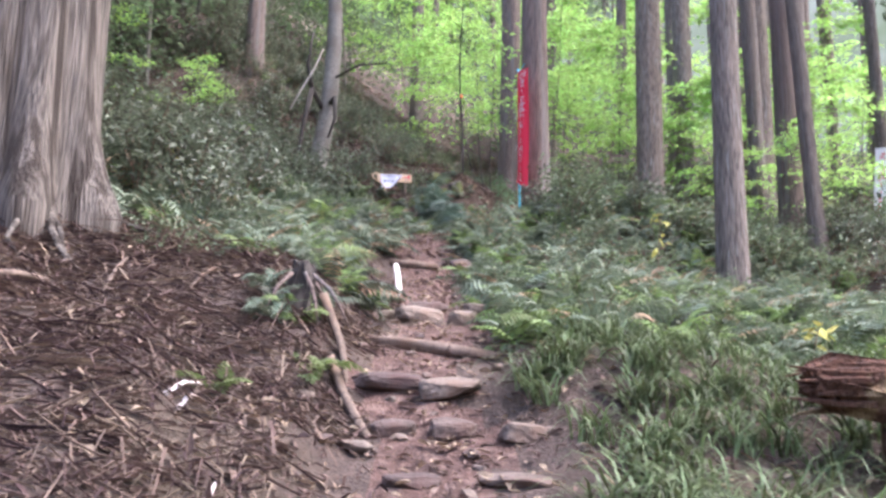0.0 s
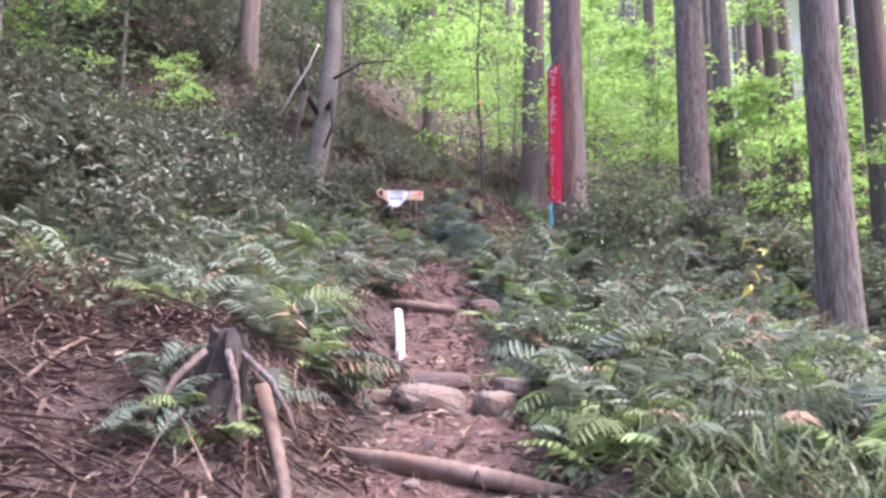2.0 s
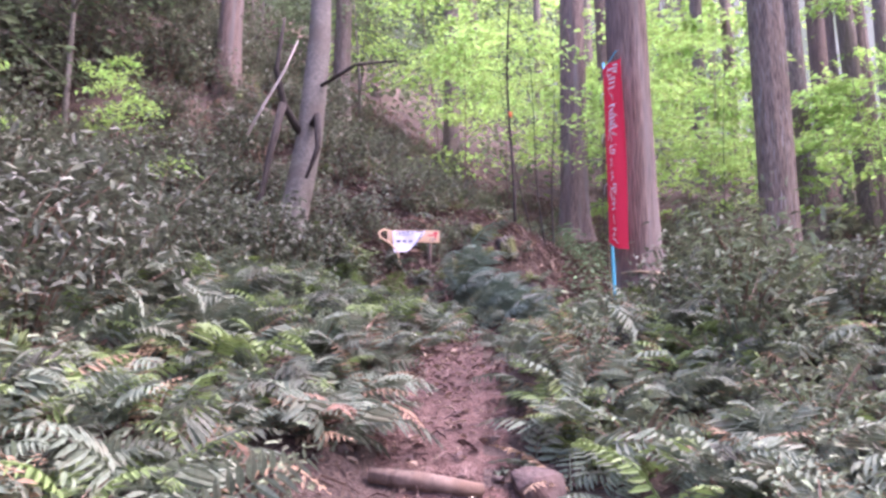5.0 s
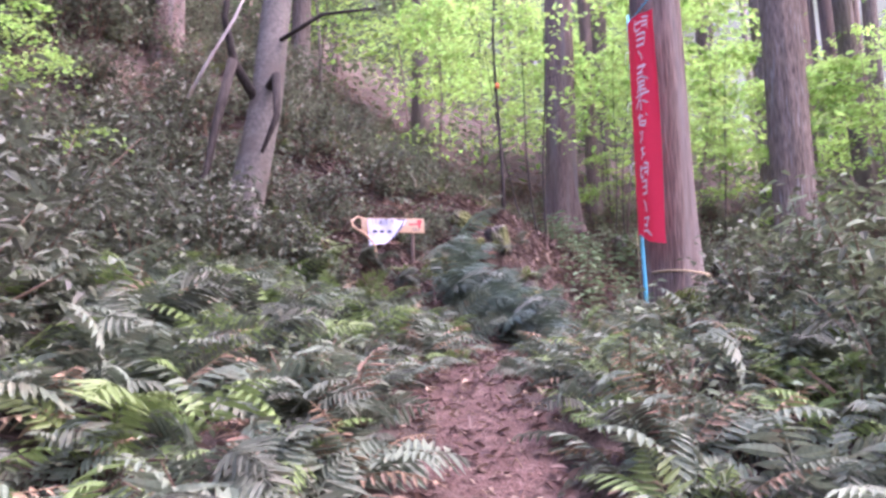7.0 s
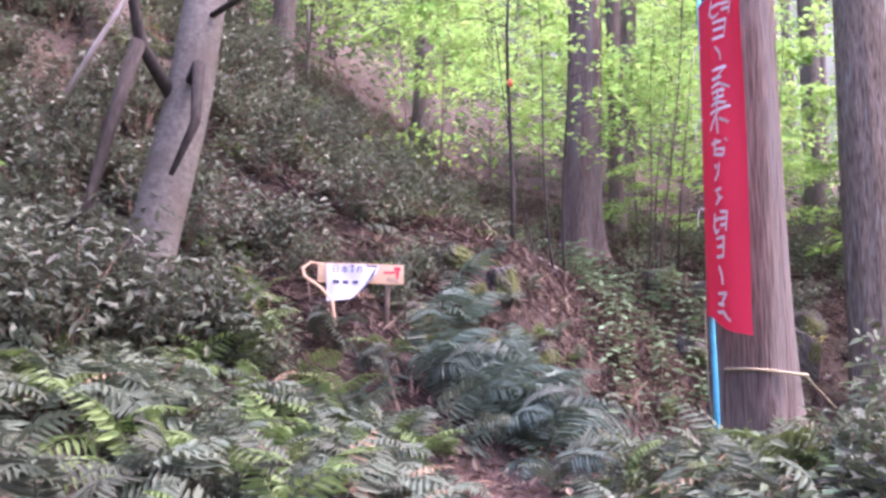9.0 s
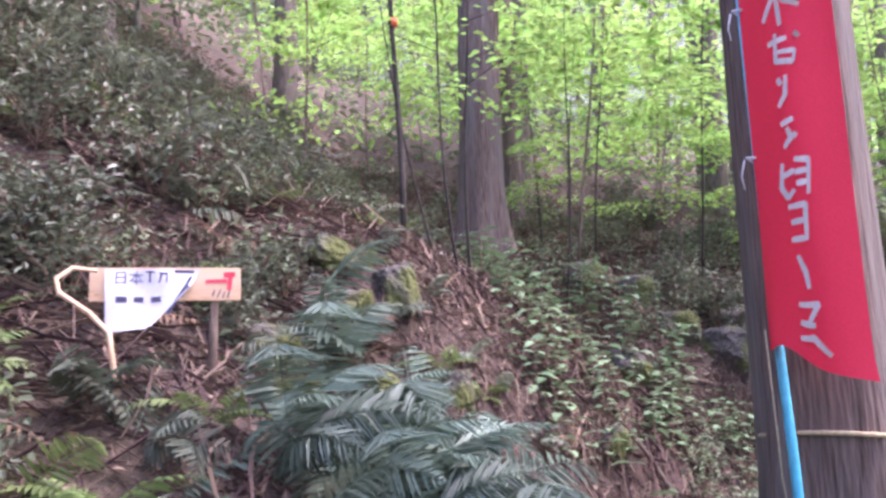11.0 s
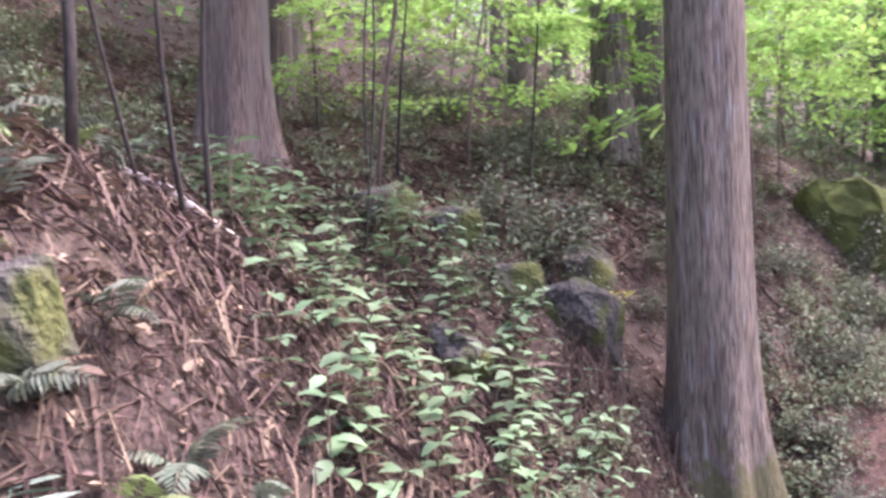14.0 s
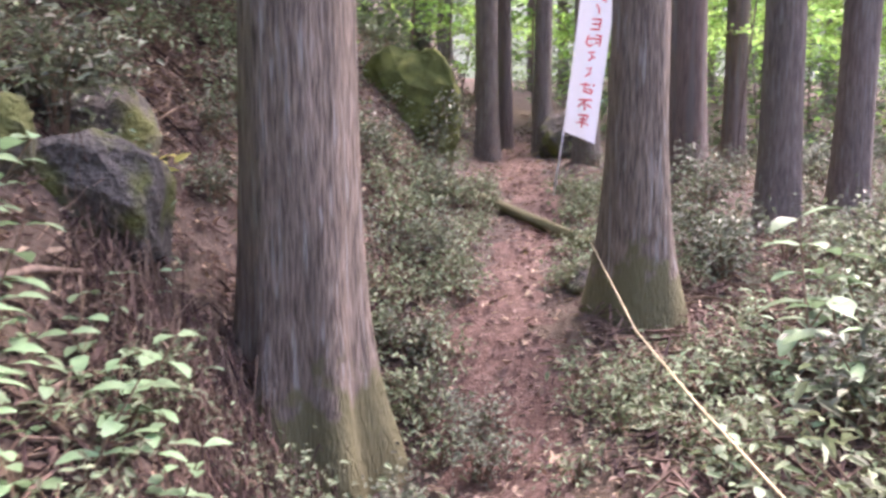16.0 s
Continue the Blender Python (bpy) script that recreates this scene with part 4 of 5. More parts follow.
# ---- sedge by the first steps ----
def blades(places, n, length, seed):
    r = np.random.default_rng(seed)
    vs, fs = [], []
    for x, y in places:
        z = ground(x, y)
        for _ in range(n):
            a, L, e = r.uniform(0, 6.28), length * r.uniform(0.6, 1.2), r.uniform(0.9, 1.45)
            px, py, pz = x + r.normal(0, 0.05), y + r.normal(0, 0.05), z - 0.02
            o = len(vs)
            for k in range(5):
                w = 0.006 * (1 - (k / 4) ** 2) + 0.0006
                vs += [(px - math.sin(a) * w, py + math.cos(a) * w, pz), (px + math.sin(a) * w, py - math.cos(a) * w, pz)]
                ek = e - 0.55 * k
                px, py, pz = px + math.cos(a) * math.cos(ek) * L / 4, py + math.sin(a) * math.cos(ek) * L / 4, pz + math.sin(ek) * L / 4
            for k in range(4):
                b = o + 2 * k
                fs.append((b, b + 1, b + 3, b + 2))
    return from_lists("sedge", vs, fs, GRASS)


sedge_places = scatter(230, (0.5, 3.4, 2.6, 7.4), lambda x, y, d: d > 0.6 + 0.15 * math.sin(4 * y) and clear(x, y, 0.1), 0.10)
tagged(new("sedge_tufts", blades(sedge_places, 40, 0.42, 160)), "arching green sedge tufts beside the trail", "grass", kind="stuff")
strays = scatter(60, (-3, 8, 6, 17.5), lambda x, y, d: abs(d) > 0.55 and clear(x, y, 0.1), 0.3)
tagged(new("grass_tufts", blades(strays, 14, 0.3, 161)), "scattered thin grass among the ferns", "grass", kind="stuff")


# ---- litter ----
def litter_twigs(n, box, seed, lo=0.06, hi=0.32, keep=lambda x, y, d: True, thin=0.002, thick=0.0065, lift=0.022):
    """Fallen cedar sprays: thin bent three-sided sticks lying over one another."""
    r = np.random.default_rng(seed)
    x, y = r.uniform(box[0], box[1], n), r.uniform(box[2], box[3], n)
    z, d = lay(x, y)
    ok = np.array([keep(a, b, c) for a, b, c in zip(x, y, d)])
    x, y, z = x[ok], y[ok], z[ok]
    m = len(x)
    a, L = r.uniform(0, 6.28, m), r.uniform(lo, hi, m) * r.uniform(0.5, 1, m)
    sx_, sy_ = (lay(x + 0.15, y)[0] - z) / 0.15, (lay(x, y + 0.15)[0] - z) / 0.15
    steep = np.hypot(sx_, sy_) > 0.28
    a = np.where(steep, np.arctan2(sx_, -sy_) + r.normal(0, 0.45, m), a)
    bend = r.normal(0, 0.5, m)
    rad = r.uniform(thin, thick, m)
    rise = np.abs(r.normal(0, lift, m)) + 0.004
    vs = np.zeros((m, 9, 3))
    for k in range(3):
        ak = a + bend * (k - 1)
        sx, sy = x + np.cos(ak) * L * (k - 1) * 0.5, y + np.sin(ak) * L * (k - 1) * 0.5
        sz = lay(sx, sy)[0] + rise * (1.6 if k == 1 else r.uniform(0.2, 1.5, m))
        for j in range(3):
            q = 2.094 * j + 0.5
            rr = rad * (1, 1, 0.5)[k]
            vs[:, k * 3 + j] = np.stack([sx - np.sin(ak) * np.cos(q) * rr, sy + np.cos(ak) * np.cos(q) * rr, sz + np.sin(q) * rr], 1)
    o = np.arange(m)[:, None] * 9
    fs = np.concatenate([o + np.array([k * 3 + j, k * 3 + (j + 1) % 3, k * 3 + 3 + (j + 1) % 3, k * 3 + 3 + j]) for k in range(2) for j in range(3)])
    return from_lists("twigs", vs.reshape(-1, 3), fs, TWIGS)


def litter_leaves(n, box, seed, keep, mat=DEADLEAF, size=0.055):
    r = np.random.default_rng(seed)
    x, y = r.uniform(box[0], box[1], n), r.uniform(box[2], box[3], n)
    z, d = lay(x, y)
    ok = np.array([keep(a, b, c) for a, b, c in zip(x, y, d)])
    b = np.stack([x, y, z + r.uniform(0.008, 0.035, n)], 1)[ok]
    m = len(b)
    al = np.stack([r.normal(0, 1, m), r.normal(0, 1, m), r.normal(0, 0.3, m)], 1)
    return from_lists("leaves", *leaf_lot(b, al, spread_dirs(m, r, 1) * 0.5 + [0, 0, 1], size * r.uniform(0.5, 1.4, m), size * 0.5 * r.uniform(0.6, 1.3, m), 0.25, 0.1), mat)


tagged(new("fallen_twigs", litter_twigs(44000, (-7, -0.35, -1.5, 7.5), 170, keep=lambda x, y, d: d < -0.42 + 0.2 * math.sin(5 * y) and math.hypot(x + 2, (y - 3.2) * 0.8) < 3.9 + 0.8 * math.sin(3 * x + 2 * y))), "thick mat of reddish fallen cedar twigs", "litter", kind="stuff")
tagged(new("slope_litter", litter_twigs(42000, (-4, 10, 12.5, 24), 171, keep=lambda x, y, d: abs(d) > 0.5)), "brown twigs and needles strewn over the bank", "litter", kind="stuff")
tagged(new("bank_sticks", litter_twigs(13000, (-3, 8, 13.4, 21.5), 176, 0.15, 0.7, lambda x, y, d: abs(d) > 0.7 and (x - 4.3) ** 2 + (y - 17.4) ** 2 > 1.7 and (x - 0.7) ** 2 + (y - 15.3) ** 2 > 0.4, 0.003, 0.011, 0.045)), "dead sticks lying crosswise over the bank", "litter", kind="stuff")
tagged(new("mound_sticks", litter_twigs(1300, (-4.5, -0.4, 1.5, 6.8), 177, 0.2, 0.7, lambda x, y, d: d < -0.5, 0.003, 0.009, 0.045)), "pale and brown sticks on the litter mound", "litter", kind="stuff")
tagged(new("twig_heap", litter_twigs(2600, (3.3, 4.5, 16.7, 17.9), 178, 0.08, 0.32, lambda x, y, d: (x - 3.9) ** 2 + (y - 17.25) ** 2 < 0.3 and clear(x, y, -0.2), 0.002, 0.005, 0.09)), "heap of reddish cedar twigs beside the large cedar", "litter", kind="stuff")
tagged(new("twig_drift", litter_twigs(3400, (0.2, 3.6, 14.3, 17.2), 179, 0.08, 0.4, lambda x, y, d: -2.2 < d < -0.45, 0.002, 0.007, 0.04)), "drift of dark reddish twigs along the foot of the bank", "litter", kind="stuff")
tagged(new("trail_litter", litter_twigs(14000, (-1.2, 10, 1.5, 20), 172, 0.03, 0.14, lambda x, y, d: abs(d) < 0.8)), "short broken twigs on the trail", "litter", kind="stuff")
tagged(new("undergrowth_litter", litter_twigs(9000, (-5, 6, 5, 14), 173, keep=lambda x, y, d: abs(d) > 0.5)), "dead twigs between the ferns", "litter", kind="stuff")
tagged(new("dead_leaves", litter_leaves(64000, (-9, 17, -3, 26), 174, lambda x, y, d: True, size=0.075)), "dry brown and pale fallen leaves", "litter", kind="stuff")
tagged(new("slope_leaves", litter_leaves(26000, (-1, 9, 15.5, 23), 181, lambda x, y, d: d < -1.2, size=0.06)), "dry tan leaves lying over the bank", "litter", kind="stuff")
tagged(new("trail_leaves", litter_leaves(26000, (-1, 9, 1.5, 19), 175, lambda x, y, d: abs(d) < 0.55, size=0.035)), "small tan leaf scraps on the trail", "litter", kind="stuff")


# ---- stones, logs and roots ----
def stone_mesh(sx, sy, sz, seed, mat=STONE, rough=0.16, sub=3, flat=False):
    """A broken stone: the hull of random points in a slab or lump, its edges worn and its faces pitted."""
    r = np.random.default_rng(seed)
    bm = bmesh.new()
    for _ in range(16 if sub < 3 else 26):
        p = r.uniform(-1, 1, 3)
        p /= (np.abs(p) ** (6 if flat else 3)).sum() ** (1 / (6 if flat else 3))
        bm.verts.new(p * r.uniform(0.8, 1.0))
    hull = bmesh.ops.convex_hull(bm, input=bm.verts)
    bmesh.ops.delete(bm, geom=[g for g in hull["geom_interior"] if isinstance(g, bmesh.types.BMVert)], context="VERTS")
    if sub > 2:
        bmesh.ops.subdivide_edges(bm, edges=list(bm.edges), cuts=3, use_grid_fill=True)
        bmesh.ops.triangulate(bm, faces=list(bm.faces))
        for _ in range(2):
            bmesh.ops.smooth_vert(bm, verts=list(bm.verts), factor=0.35, use_axis_x=True, use_axis_y=True, use_axis_z=True)
        off = Vector(r.uniform(0, 50, 3))
        for v in bm.verts:
            v.co *= 1.08 + 1.4 * rough * (noise.noise(v.co * 1.7 + off) * 0.6 + noise.noise(v.co * 5 + off) * 0.4)
    bmesh.ops.scale(bm, vec=(sx, sy, sz), verts=list(bm.verts))
    bmesh.ops.recalc_face_normals(bm, faces=list(bm.faces))
    me = bpy.data.meshes.new("stone")
    bm.to_mesh(me)
    bm.free()
    me.materials.append(mat)
    return me


def stone(name, x, y, sx, sy, sz, seed, label, rz=0, lift=0.3, mat=STONE, tilt=(0, 0), category="stone", group="", flat=True, sub=3):
    ob = new(name, stone_mesh(sx, sy, sz, seed, mat, 0.10 if flat else 0.2, sub, flat))
    ob.matrix_world = pose(x, y, ground(x, y) + sz * lift, tilt[0], tilt[1], rz)
    return tagged(ob, label, category, group)


G = "stones of the trail steps"
for k, (x, y, sx, sy, sz, rz, lift, tilt, label) in enumerate((
        (-0.28, 4.62, 0.23, 0.13, 0.06, 4, 0.3, (4, 2), "long flat brown slab forming a trail step"),
        (0.07, 4.52, 0.17, 0.15, 0.065, -8, 0.55, (5, -4), "flat pale brown slab forming a trail step"),
        (0.08, 4.1, 0.12, 0.1, 0.06, 12, 0.35, (6, 0), "rough brown stone under the trail step"),
        (-0.22, 4.16, 0.12, 0.09, 0.055, -12, 0.3, (4, 5), "rough brown stone under the trail step"),
        (0.34, 3.42, 0.16, 0.1, 0.035, 5, 0.35, (5, 0), "flat light stone bedded in the trail"),
        (-0.1, 3.45, 0.13, 0.07, 0.035, 18, 0.35, (5, 0), "flat light stone bedded in the trail"),
        (-0.39, 3.86, 0.1, 0.045, 0.03, -35, 0.9, (12, 8), "pale tan broken stone lying at the trail edge"),
        (-0.15, 6.18, 0.2, 0.13, 0.085, 6, 0.35, (6, 6), "grey stone standing proud in the trail"),
        (-0.1, 6.5, 0.17, 0.1, 0.05, 24, 0.5, (8, -6), "flat grey stone leaning in the trail"),
        (0.18, 6.15, 0.11, 0.1, 0.08, -15, 0.3, (0, 0), "brown stone in the trail"),
        (0.32, 6.35, 0.14, 0.12, 0.08, 10, 0.3, (0, 8), "brown stone at the trail edge"),
        (-0.36, 6.2, 0.09, 0.07, 0.05, 30, 0.3, (0, 0), "small brown stone at the trail edge"),
        (0.22, 8.55, 0.13, 0.11, 0.1, -12, 0.3, (5, 5), "stone in the upper trail step"),
        (0.42, 4.0, 0.13, 0.09, 0.05, 20, 0.2, (0, 6), "brown stone at the trail edge"),
        (0.55, 4.7, 0.12, 0.09, 0.06, 0, 0.2, (0, 0), "flat stone at the trail edge"))):
    stone("step_stone", x, y, sx, sy, sz, 1 + k, label, rz, lift, tilt=tilt, group=G)
for k, (x, y) in enumerate(scatter(70, (-0.7, 1.0, 1.8, 9.0), lambda x, y, d: abs(d) < 0.75, 0.1)):
    s = rng.uniform(0.015, 0.045)
    stone("pebble", x, y, s * 1.3, s, s * 0.7, 200 + k, "small brown stone on the trail", rng.uniform(0, 360), 0.3, group="loose trail stones", sub=2, flat=False)


def log(name, pts, radii, mat, label, category="log", seg=10, group=""):
    ps = [Vector((x, y, ground(x, y) + h)) for x, y, h in pts]
    v, f = tube(ps, radii, seg)
    r = np.random.default_rng(int(abs(pts[0][0]) * 100 + pts[0][1] * 10))
    o = ps[0].copy()
    v = [p + Vector(r.normal(0, 0.13, 3)) * radii[0] - o for p in v]
    ob = new(name, from_lists(name, v, f, mat, True))
    ob.location = o
    return tagged(ob, label, category, group)


log("log_step", [(x, y, h - ground(x, y)) for x, y, h in ((-0.64, 5.46, 1.76), (-0.22, 5.33, 1.72), (0.16, 5.22, 1.665), (0.44, 5.12, 1.62))], [0.032, 0.04, 0.038, 0.028], DEADWOOD, "dark wooden log holding a trail step")
log("log_step", [(x, y, h - ground(x, y)) for x, y, h in ((-0.54, 8.58, 2.79), (-0.3, 8.55, 2.77), (-0.02, 8.5, 2.735))], [0.035, 0.04, 0.032], DEADWOOD, "short wooden log holding the upper trail step")
for k, pts in enumerate(([(-0.74, 5.1, 0.16), (-0.66, 4.95, 0.13), (-0.58, 4.8, 0.08), (-0.54, 4.66, 0.04), (-0.5, 4.5, -0.02)],
                         [(-0.62, 4.62, 0.04), (-0.52, 4.4, 0.05), (-0.42, 4.2, 0.04), (-0.34, 4.05, 0.0)])):
    log("tree_root", pts, ([0.026, 0.026, 0.022, 0.018, 0.01], [0.022, 0.026, 0.024, 0.018])[k], DEADWOOD, "bare brown root running down to the trail", "root", 8, "bare roots")
for k in range(6):
    a = radians(rng.uniform(-150, 20))
    p = [(-3.08 + 0.5 * math.cos(a) * q + rng.normal(0, 0.04), 5.75 + 0.5 * math.sin(a) * q + rng.normal(0, 0.04), 0.16 - 0.05 * q) for q in (0.9, 1.4, 2.0, 2.6)]
    log("tree_root", p, [0.03, 0.024, 0.016, 0.006], BARK_OLD, "root of the old cedar spreading over the litter", "root", 7, "roots of the old cedar")


def stump(x, y):
    z = ground(x, y)
    r = np.random.default_rng(55)
    t = thing("tree_stump", x, y, z, "small rotten stump with bare roots beside the trail", "stump")
    v, f = tube([(0, 0, -0.2), (0, 0, 0), (0.01, 0, 0.12), (0.02, 0, 0.24), (0.02, 0.01, 0.3)], [0.15, 0.1, 0.075, 0.06, 0.045], 22)
    piece("stump", from_lists("stump", [p + Vector((p.x, p.y, 0)) * (0.25 * math.sin(6 * math.atan2(p.y, p.x))) + Vector(r.normal(0, 0.012, 3)) for p in v], f, BARK_DARK), t, "dark rotten wood")
    for k in range(6):
        a = radians(60 * k + r.normal(0, 12))
        c, s = math.cos(a), math.sin(a)
        piece("root", from_lists("root", *tube([(0.08 * c, 0.08 * s, 0.22), (0.2 * c, 0.2 * s, 0.12), (0.28 * c, 0.28 * s, 0.0), (0.33 * c, 0.34 * s, -0.12)], [0.014, 0.013, 0.01, 0.006], 7), BARK_RED, True), t, "bare brown root")


stump(-0.88, 5.02)
# fallen branches and peeled sticks
for k, (x, y, a, L, rd, mat) in enumerate(((-1.05, 3.35, 75, 0.26, 0.013, PALE_WOOD), (-1.0, 3.25, 80, 0.14, 0.011, PALE_WOOD), (-0.72, 2.6, 95, 0.3, 0.013, PALE_WOOD), (-2.3, 4.3, 60, 0.4, 0.025, DEADWOOD), (-2.0, 4.9, 100, 0.6, 0.016, DEADWOOD),
                                           (-1.8, 4.2, 130, 0.5, 0.014, DEADWOOD), (-2.5, 3.9, 40, 0.45, 0.03, PALE_WOOD), (-1.5, 5.0, 80, 0.5, 0.012, DEADWOOD), (0.9, 17.2, 150, 1.2, 0.028, PALE_WOOD), (1.2, 16.6, 165, 0.9, 0.02, DEADWOOD), (3.3, 17.5, 20, 0.7, 0.02, DEADWOOD),
                                           (4.0, 17.5, 35, 0.6, 0.022, DEADWOOD), (3.6, 16.7, 160, 0.5, 0.02, DEADWOOD), (3.7, 17.9, 140, 0.8, 0.02, DEADWOOD), (2.2, 16.2, 120, 0.7, 0.018, DEADWOOD), (1.6, 15.9, 60, 0.8, 0.016, DEADWOOD), (2.9, 17.0, 30, 0.9, 0.018, DEADWOOD),
                                           (-1.5, 15.5, 140, 1.4, 0.02, DEADWOOD), (-0.8, 17.0, 150, 1.6, 0.022, DEADWOOD), (2.6, 14.9, 170, 0.5, 0.013, DEADWOOD), (3.6, 16.3, 100, 0.35, 0.02, PALE_WOOD), (1.0, 18.4, 160, 1.5, 0.03, DEADWOOD))):
    c, s = math.cos(radians(a)) * L / 2, math.sin(radians(a)) * L / 2
    log("fallen_branch", [(x - c, y - s, rd), (x, y + 0.02, rd + 0.03), (x + c, y + s, rd + 0.02)], [rd, rd * 0.9, rd * 0.6], mat, "peeled pale stick lying on the litter" if mat is PALE_WOOD else "dead brown branch lying on the slope", "branch", 7, "fallen branches")

# the white stake at the side of the trail, fallen back against the slope
z = ground(-0.36, 7.08)
stake = thing("white_stake", -0.36, 7.08, z, "white-painted wooden stake lying up the slope at the trail edge", "stake")
post = [(0.01, -0.06, -0.05), (0, 0, 0.02), (-0.03, 0.35, 0.2), (-0.07, 0.7, 0.375), (-0.074, 0.72, 0.385), (-0.075, 0.73, 0.388)]
piece("post", from_lists("post", *tube(post, [0.027, 0.029, 0.03, 0.031, 0.027, 0.012], 14), PALE_WOOD, True), stake)


# the broken rotten log on the sedge bank
def rotten_log(x, y):
    z = ground(x, y)
    r = np.random.default_rng(8)
    t = thing("rotten_log", x, y, z + 0.42, "broken hollow log of dark red rotten wood", "log")
    v, f = tube([(-0.32, -0.06, 0.03), (-0.2, 0, 0.02), (0.1, 0.02, 0), (0.6, 0.1, -0.02), (1.3, 0.25, -0.05)], [0.05, 0.12, 0.135, 0.14, 0.13], 18)
    piece("trunk", from_lists("trunk", [p + Vector(r.normal(0, 0.018, 3)) for p in v], f, ROTTEN), t)
    for k in range(9):
        a = r.uniform(0, 6.28)
        p = Vector((-0.2, 0.11 * math.cos(a), 0.11 * math.sin(a)))
        piece("splinter", from_lists("splinter", *tube([p + Vector((0.15, 0, 0)), p, p + Vector((-r.uniform(0.08, 0.25), r.normal(0, 0.02), r.normal(0, 0.03)))], [0.02, 0.018, 0.003], 5), ROTTEN), t)
    for k in range(3):
        piece("prop", from_lists("prop", *tube([(0.1 + 0.4 * k, 0.05, -0.08), (0.12 + 0.4 * k, 0.02, -0.75)], [0.06, 0.09], 9), ROTTEN, True), t, "dark stub under the log")


rotten_log(1.95, 3.6)

# rocks on the bank ahead and beside the second part of the trail
R = "mossy rocks of the bank"
for k, (x, y, sx, sy, sz, rz, lift) in enumerate(((0.29, 15.45, 0.15, 0.2, 0.24, 20, -0.1), (-0.12, 15.5, 0.24, 0.2, 0.14, -10, -0.1), (0.0, 15.2, 0.16, 0.16, 0.12, 30, -0.2), (0.62, 15.2, 0.13, 0.07, 0.17, 15, -0.1), (0.35, 15.0, 0.22, 0.16, 0.13, 60, -0.1), (0.85, 15.05, 0.16, 0.12, 0.12, 35, 0.0), (0.15, 14.85, 0.16, 0.13, 0.1, 5, 0.0), (0.7, 14.75, 0.14, 0.12, 0.1, 50, 0.0), (1.15, 15.25, 0.15, 0.12, 0.13, 20, 0.0),
                                                  (3.95, 17.98, 0.42, 0.34, 0.33, 25, 0.3), (3.35, 18.0, 0.26, 0.24, 0.22, -20, 0.1), (4.35, 18.5, 0.34, 0.3, 0.34, -20, 0.0), (2.6, 17.35, 0.26, 0.2, 0.18, 15, 0.2), (3.1, 18.4, 0.25, 0.2, 0.2, 0, 0.3), (2.5, 18.3, 0.28, 0.22, 0.22, 40, 0.3),
                                                  (1.9, 16.1, 0.16, 0.12, 0.14, 10, 0.0), (1.4, 15.1, 0.12, 0.1, 0.12, 0, 0.1), (-0.5, 14.75, 0.3, 0.2, 0.16, 0, -0.2), (-0.4, 14.35, 0.26, 0.16, 0.14, 10, 0.0),
                                                  (9.65, 20.15, 0.75, 0.7, 0.85, 30, -0.05), (10.3, 20.6, 0.4, 0.4, 0.5, 0, 0.0),
                                                  (12.6, 19.3, 0.5, 0.45, 0.5, 0, 0.3), (7.35, 16.85, 0.3, 0.22, 0.2, 20, -0.1))):
    stone("rock", x, y, sx, sy, sz, 300 + k, "large mossy boulder beside the trail" if sx > 0.7 else "grey rock patched with moss on the bank", rz, lift, MOSS if sx > 0.7 else ROCK, (rng.normal(0, 10), rng.normal(0, 10)), "rock", R, flat=False)
stone("rock", 3.81, 16.74, 0.08, 0.07, 0.1, 340, "pale white stone at the foot of the cedar", 0, 0.4, PALE_WOOD, category="rock", flat=False)


# ---- the red banner on its blue pole ----
def cloth(name, width, height, mat, seed, nu=16, nv=40, wave=0.05, curl=0.0, narrow=0.0):
    """A hanging cloth from z = 0 (bottom) to height, from x = 0 (pole side) outwards, with folds; thin but two-sided."""
    r = np.random.default_rng(seed)
    ph = r.uniform(0, 6.28, 4)

    def at(u, v):
        fold = wave * (math.sin(3.6 * u + ph[0] + 1.2 * v) * u + 0.35 * math.sin(8 * u + 3 * v + ph[1]) * u)
        w = width * (1 - narrow * math.sin(math.pi * min(1, v)) ** 0.5)
        x = w * u
        zz = height * v
        lift = curl * math.exp(-v * 9) * (math.exp(-((u - 0.28) / 0.22) ** 2))
        return Vector((x, -0.02 - fold - lift * 0.5, zz + lift - 0.10 * u * math.exp(-v * 6)))

    vs = [at(i / nu, j / nv) for j in range(nv + 1) for i in range(nu + 1)]
    fs = [(j * (nu + 1) + i, j * (nu + 1) + i + 1, (j + 1) * (nu + 1) + i + 1, (j + 1) * (nu + 1) + i) for j in range(nv) for i in range(nu)]
    return from_lists(name, vs, fs, mat, True), at


def brush(at, strokes, mat, name, width):
    """Brush strokes on a cloth: short lines of (u, v), each a tapering ribbon just in front of the cloth."""
    made = []
    for line in strokes:
        pts = []
        for (u0, v0), (u1, v1) in zip(line, line[1:]):
            pts += [(u0 + (u1 - u0) * k / 4, v0 + (v1 - v0) * k / 4) for k in range(5)]
        vs, fs = [], []
        for k, (u, v) in enumerate(pts):
            u1, v1 = pts[min(k + 1, len(pts) - 1)]
            u0, v0 = pts[max(k - 1, 0)]
            d = Vector((at(u1, v1) - at(u0, v0)))
            side = Vector((-d.z, 0, d.x)).normalized() * width * (0.6 + 0.4 * math.sin(math.pi * (k + 1) / (len(pts) + 1)))
            p = at(u, v) + Vector((0, -0.004, 0))
            vs += [p - side, p + side]
        for k in range(len(pts) - 1):
            fs.append((2 * k, 2 * k + 1, 2 * k + 3, 2 * k + 2))
        made.append(from_lists(name, vs, fs, mat))
    return made


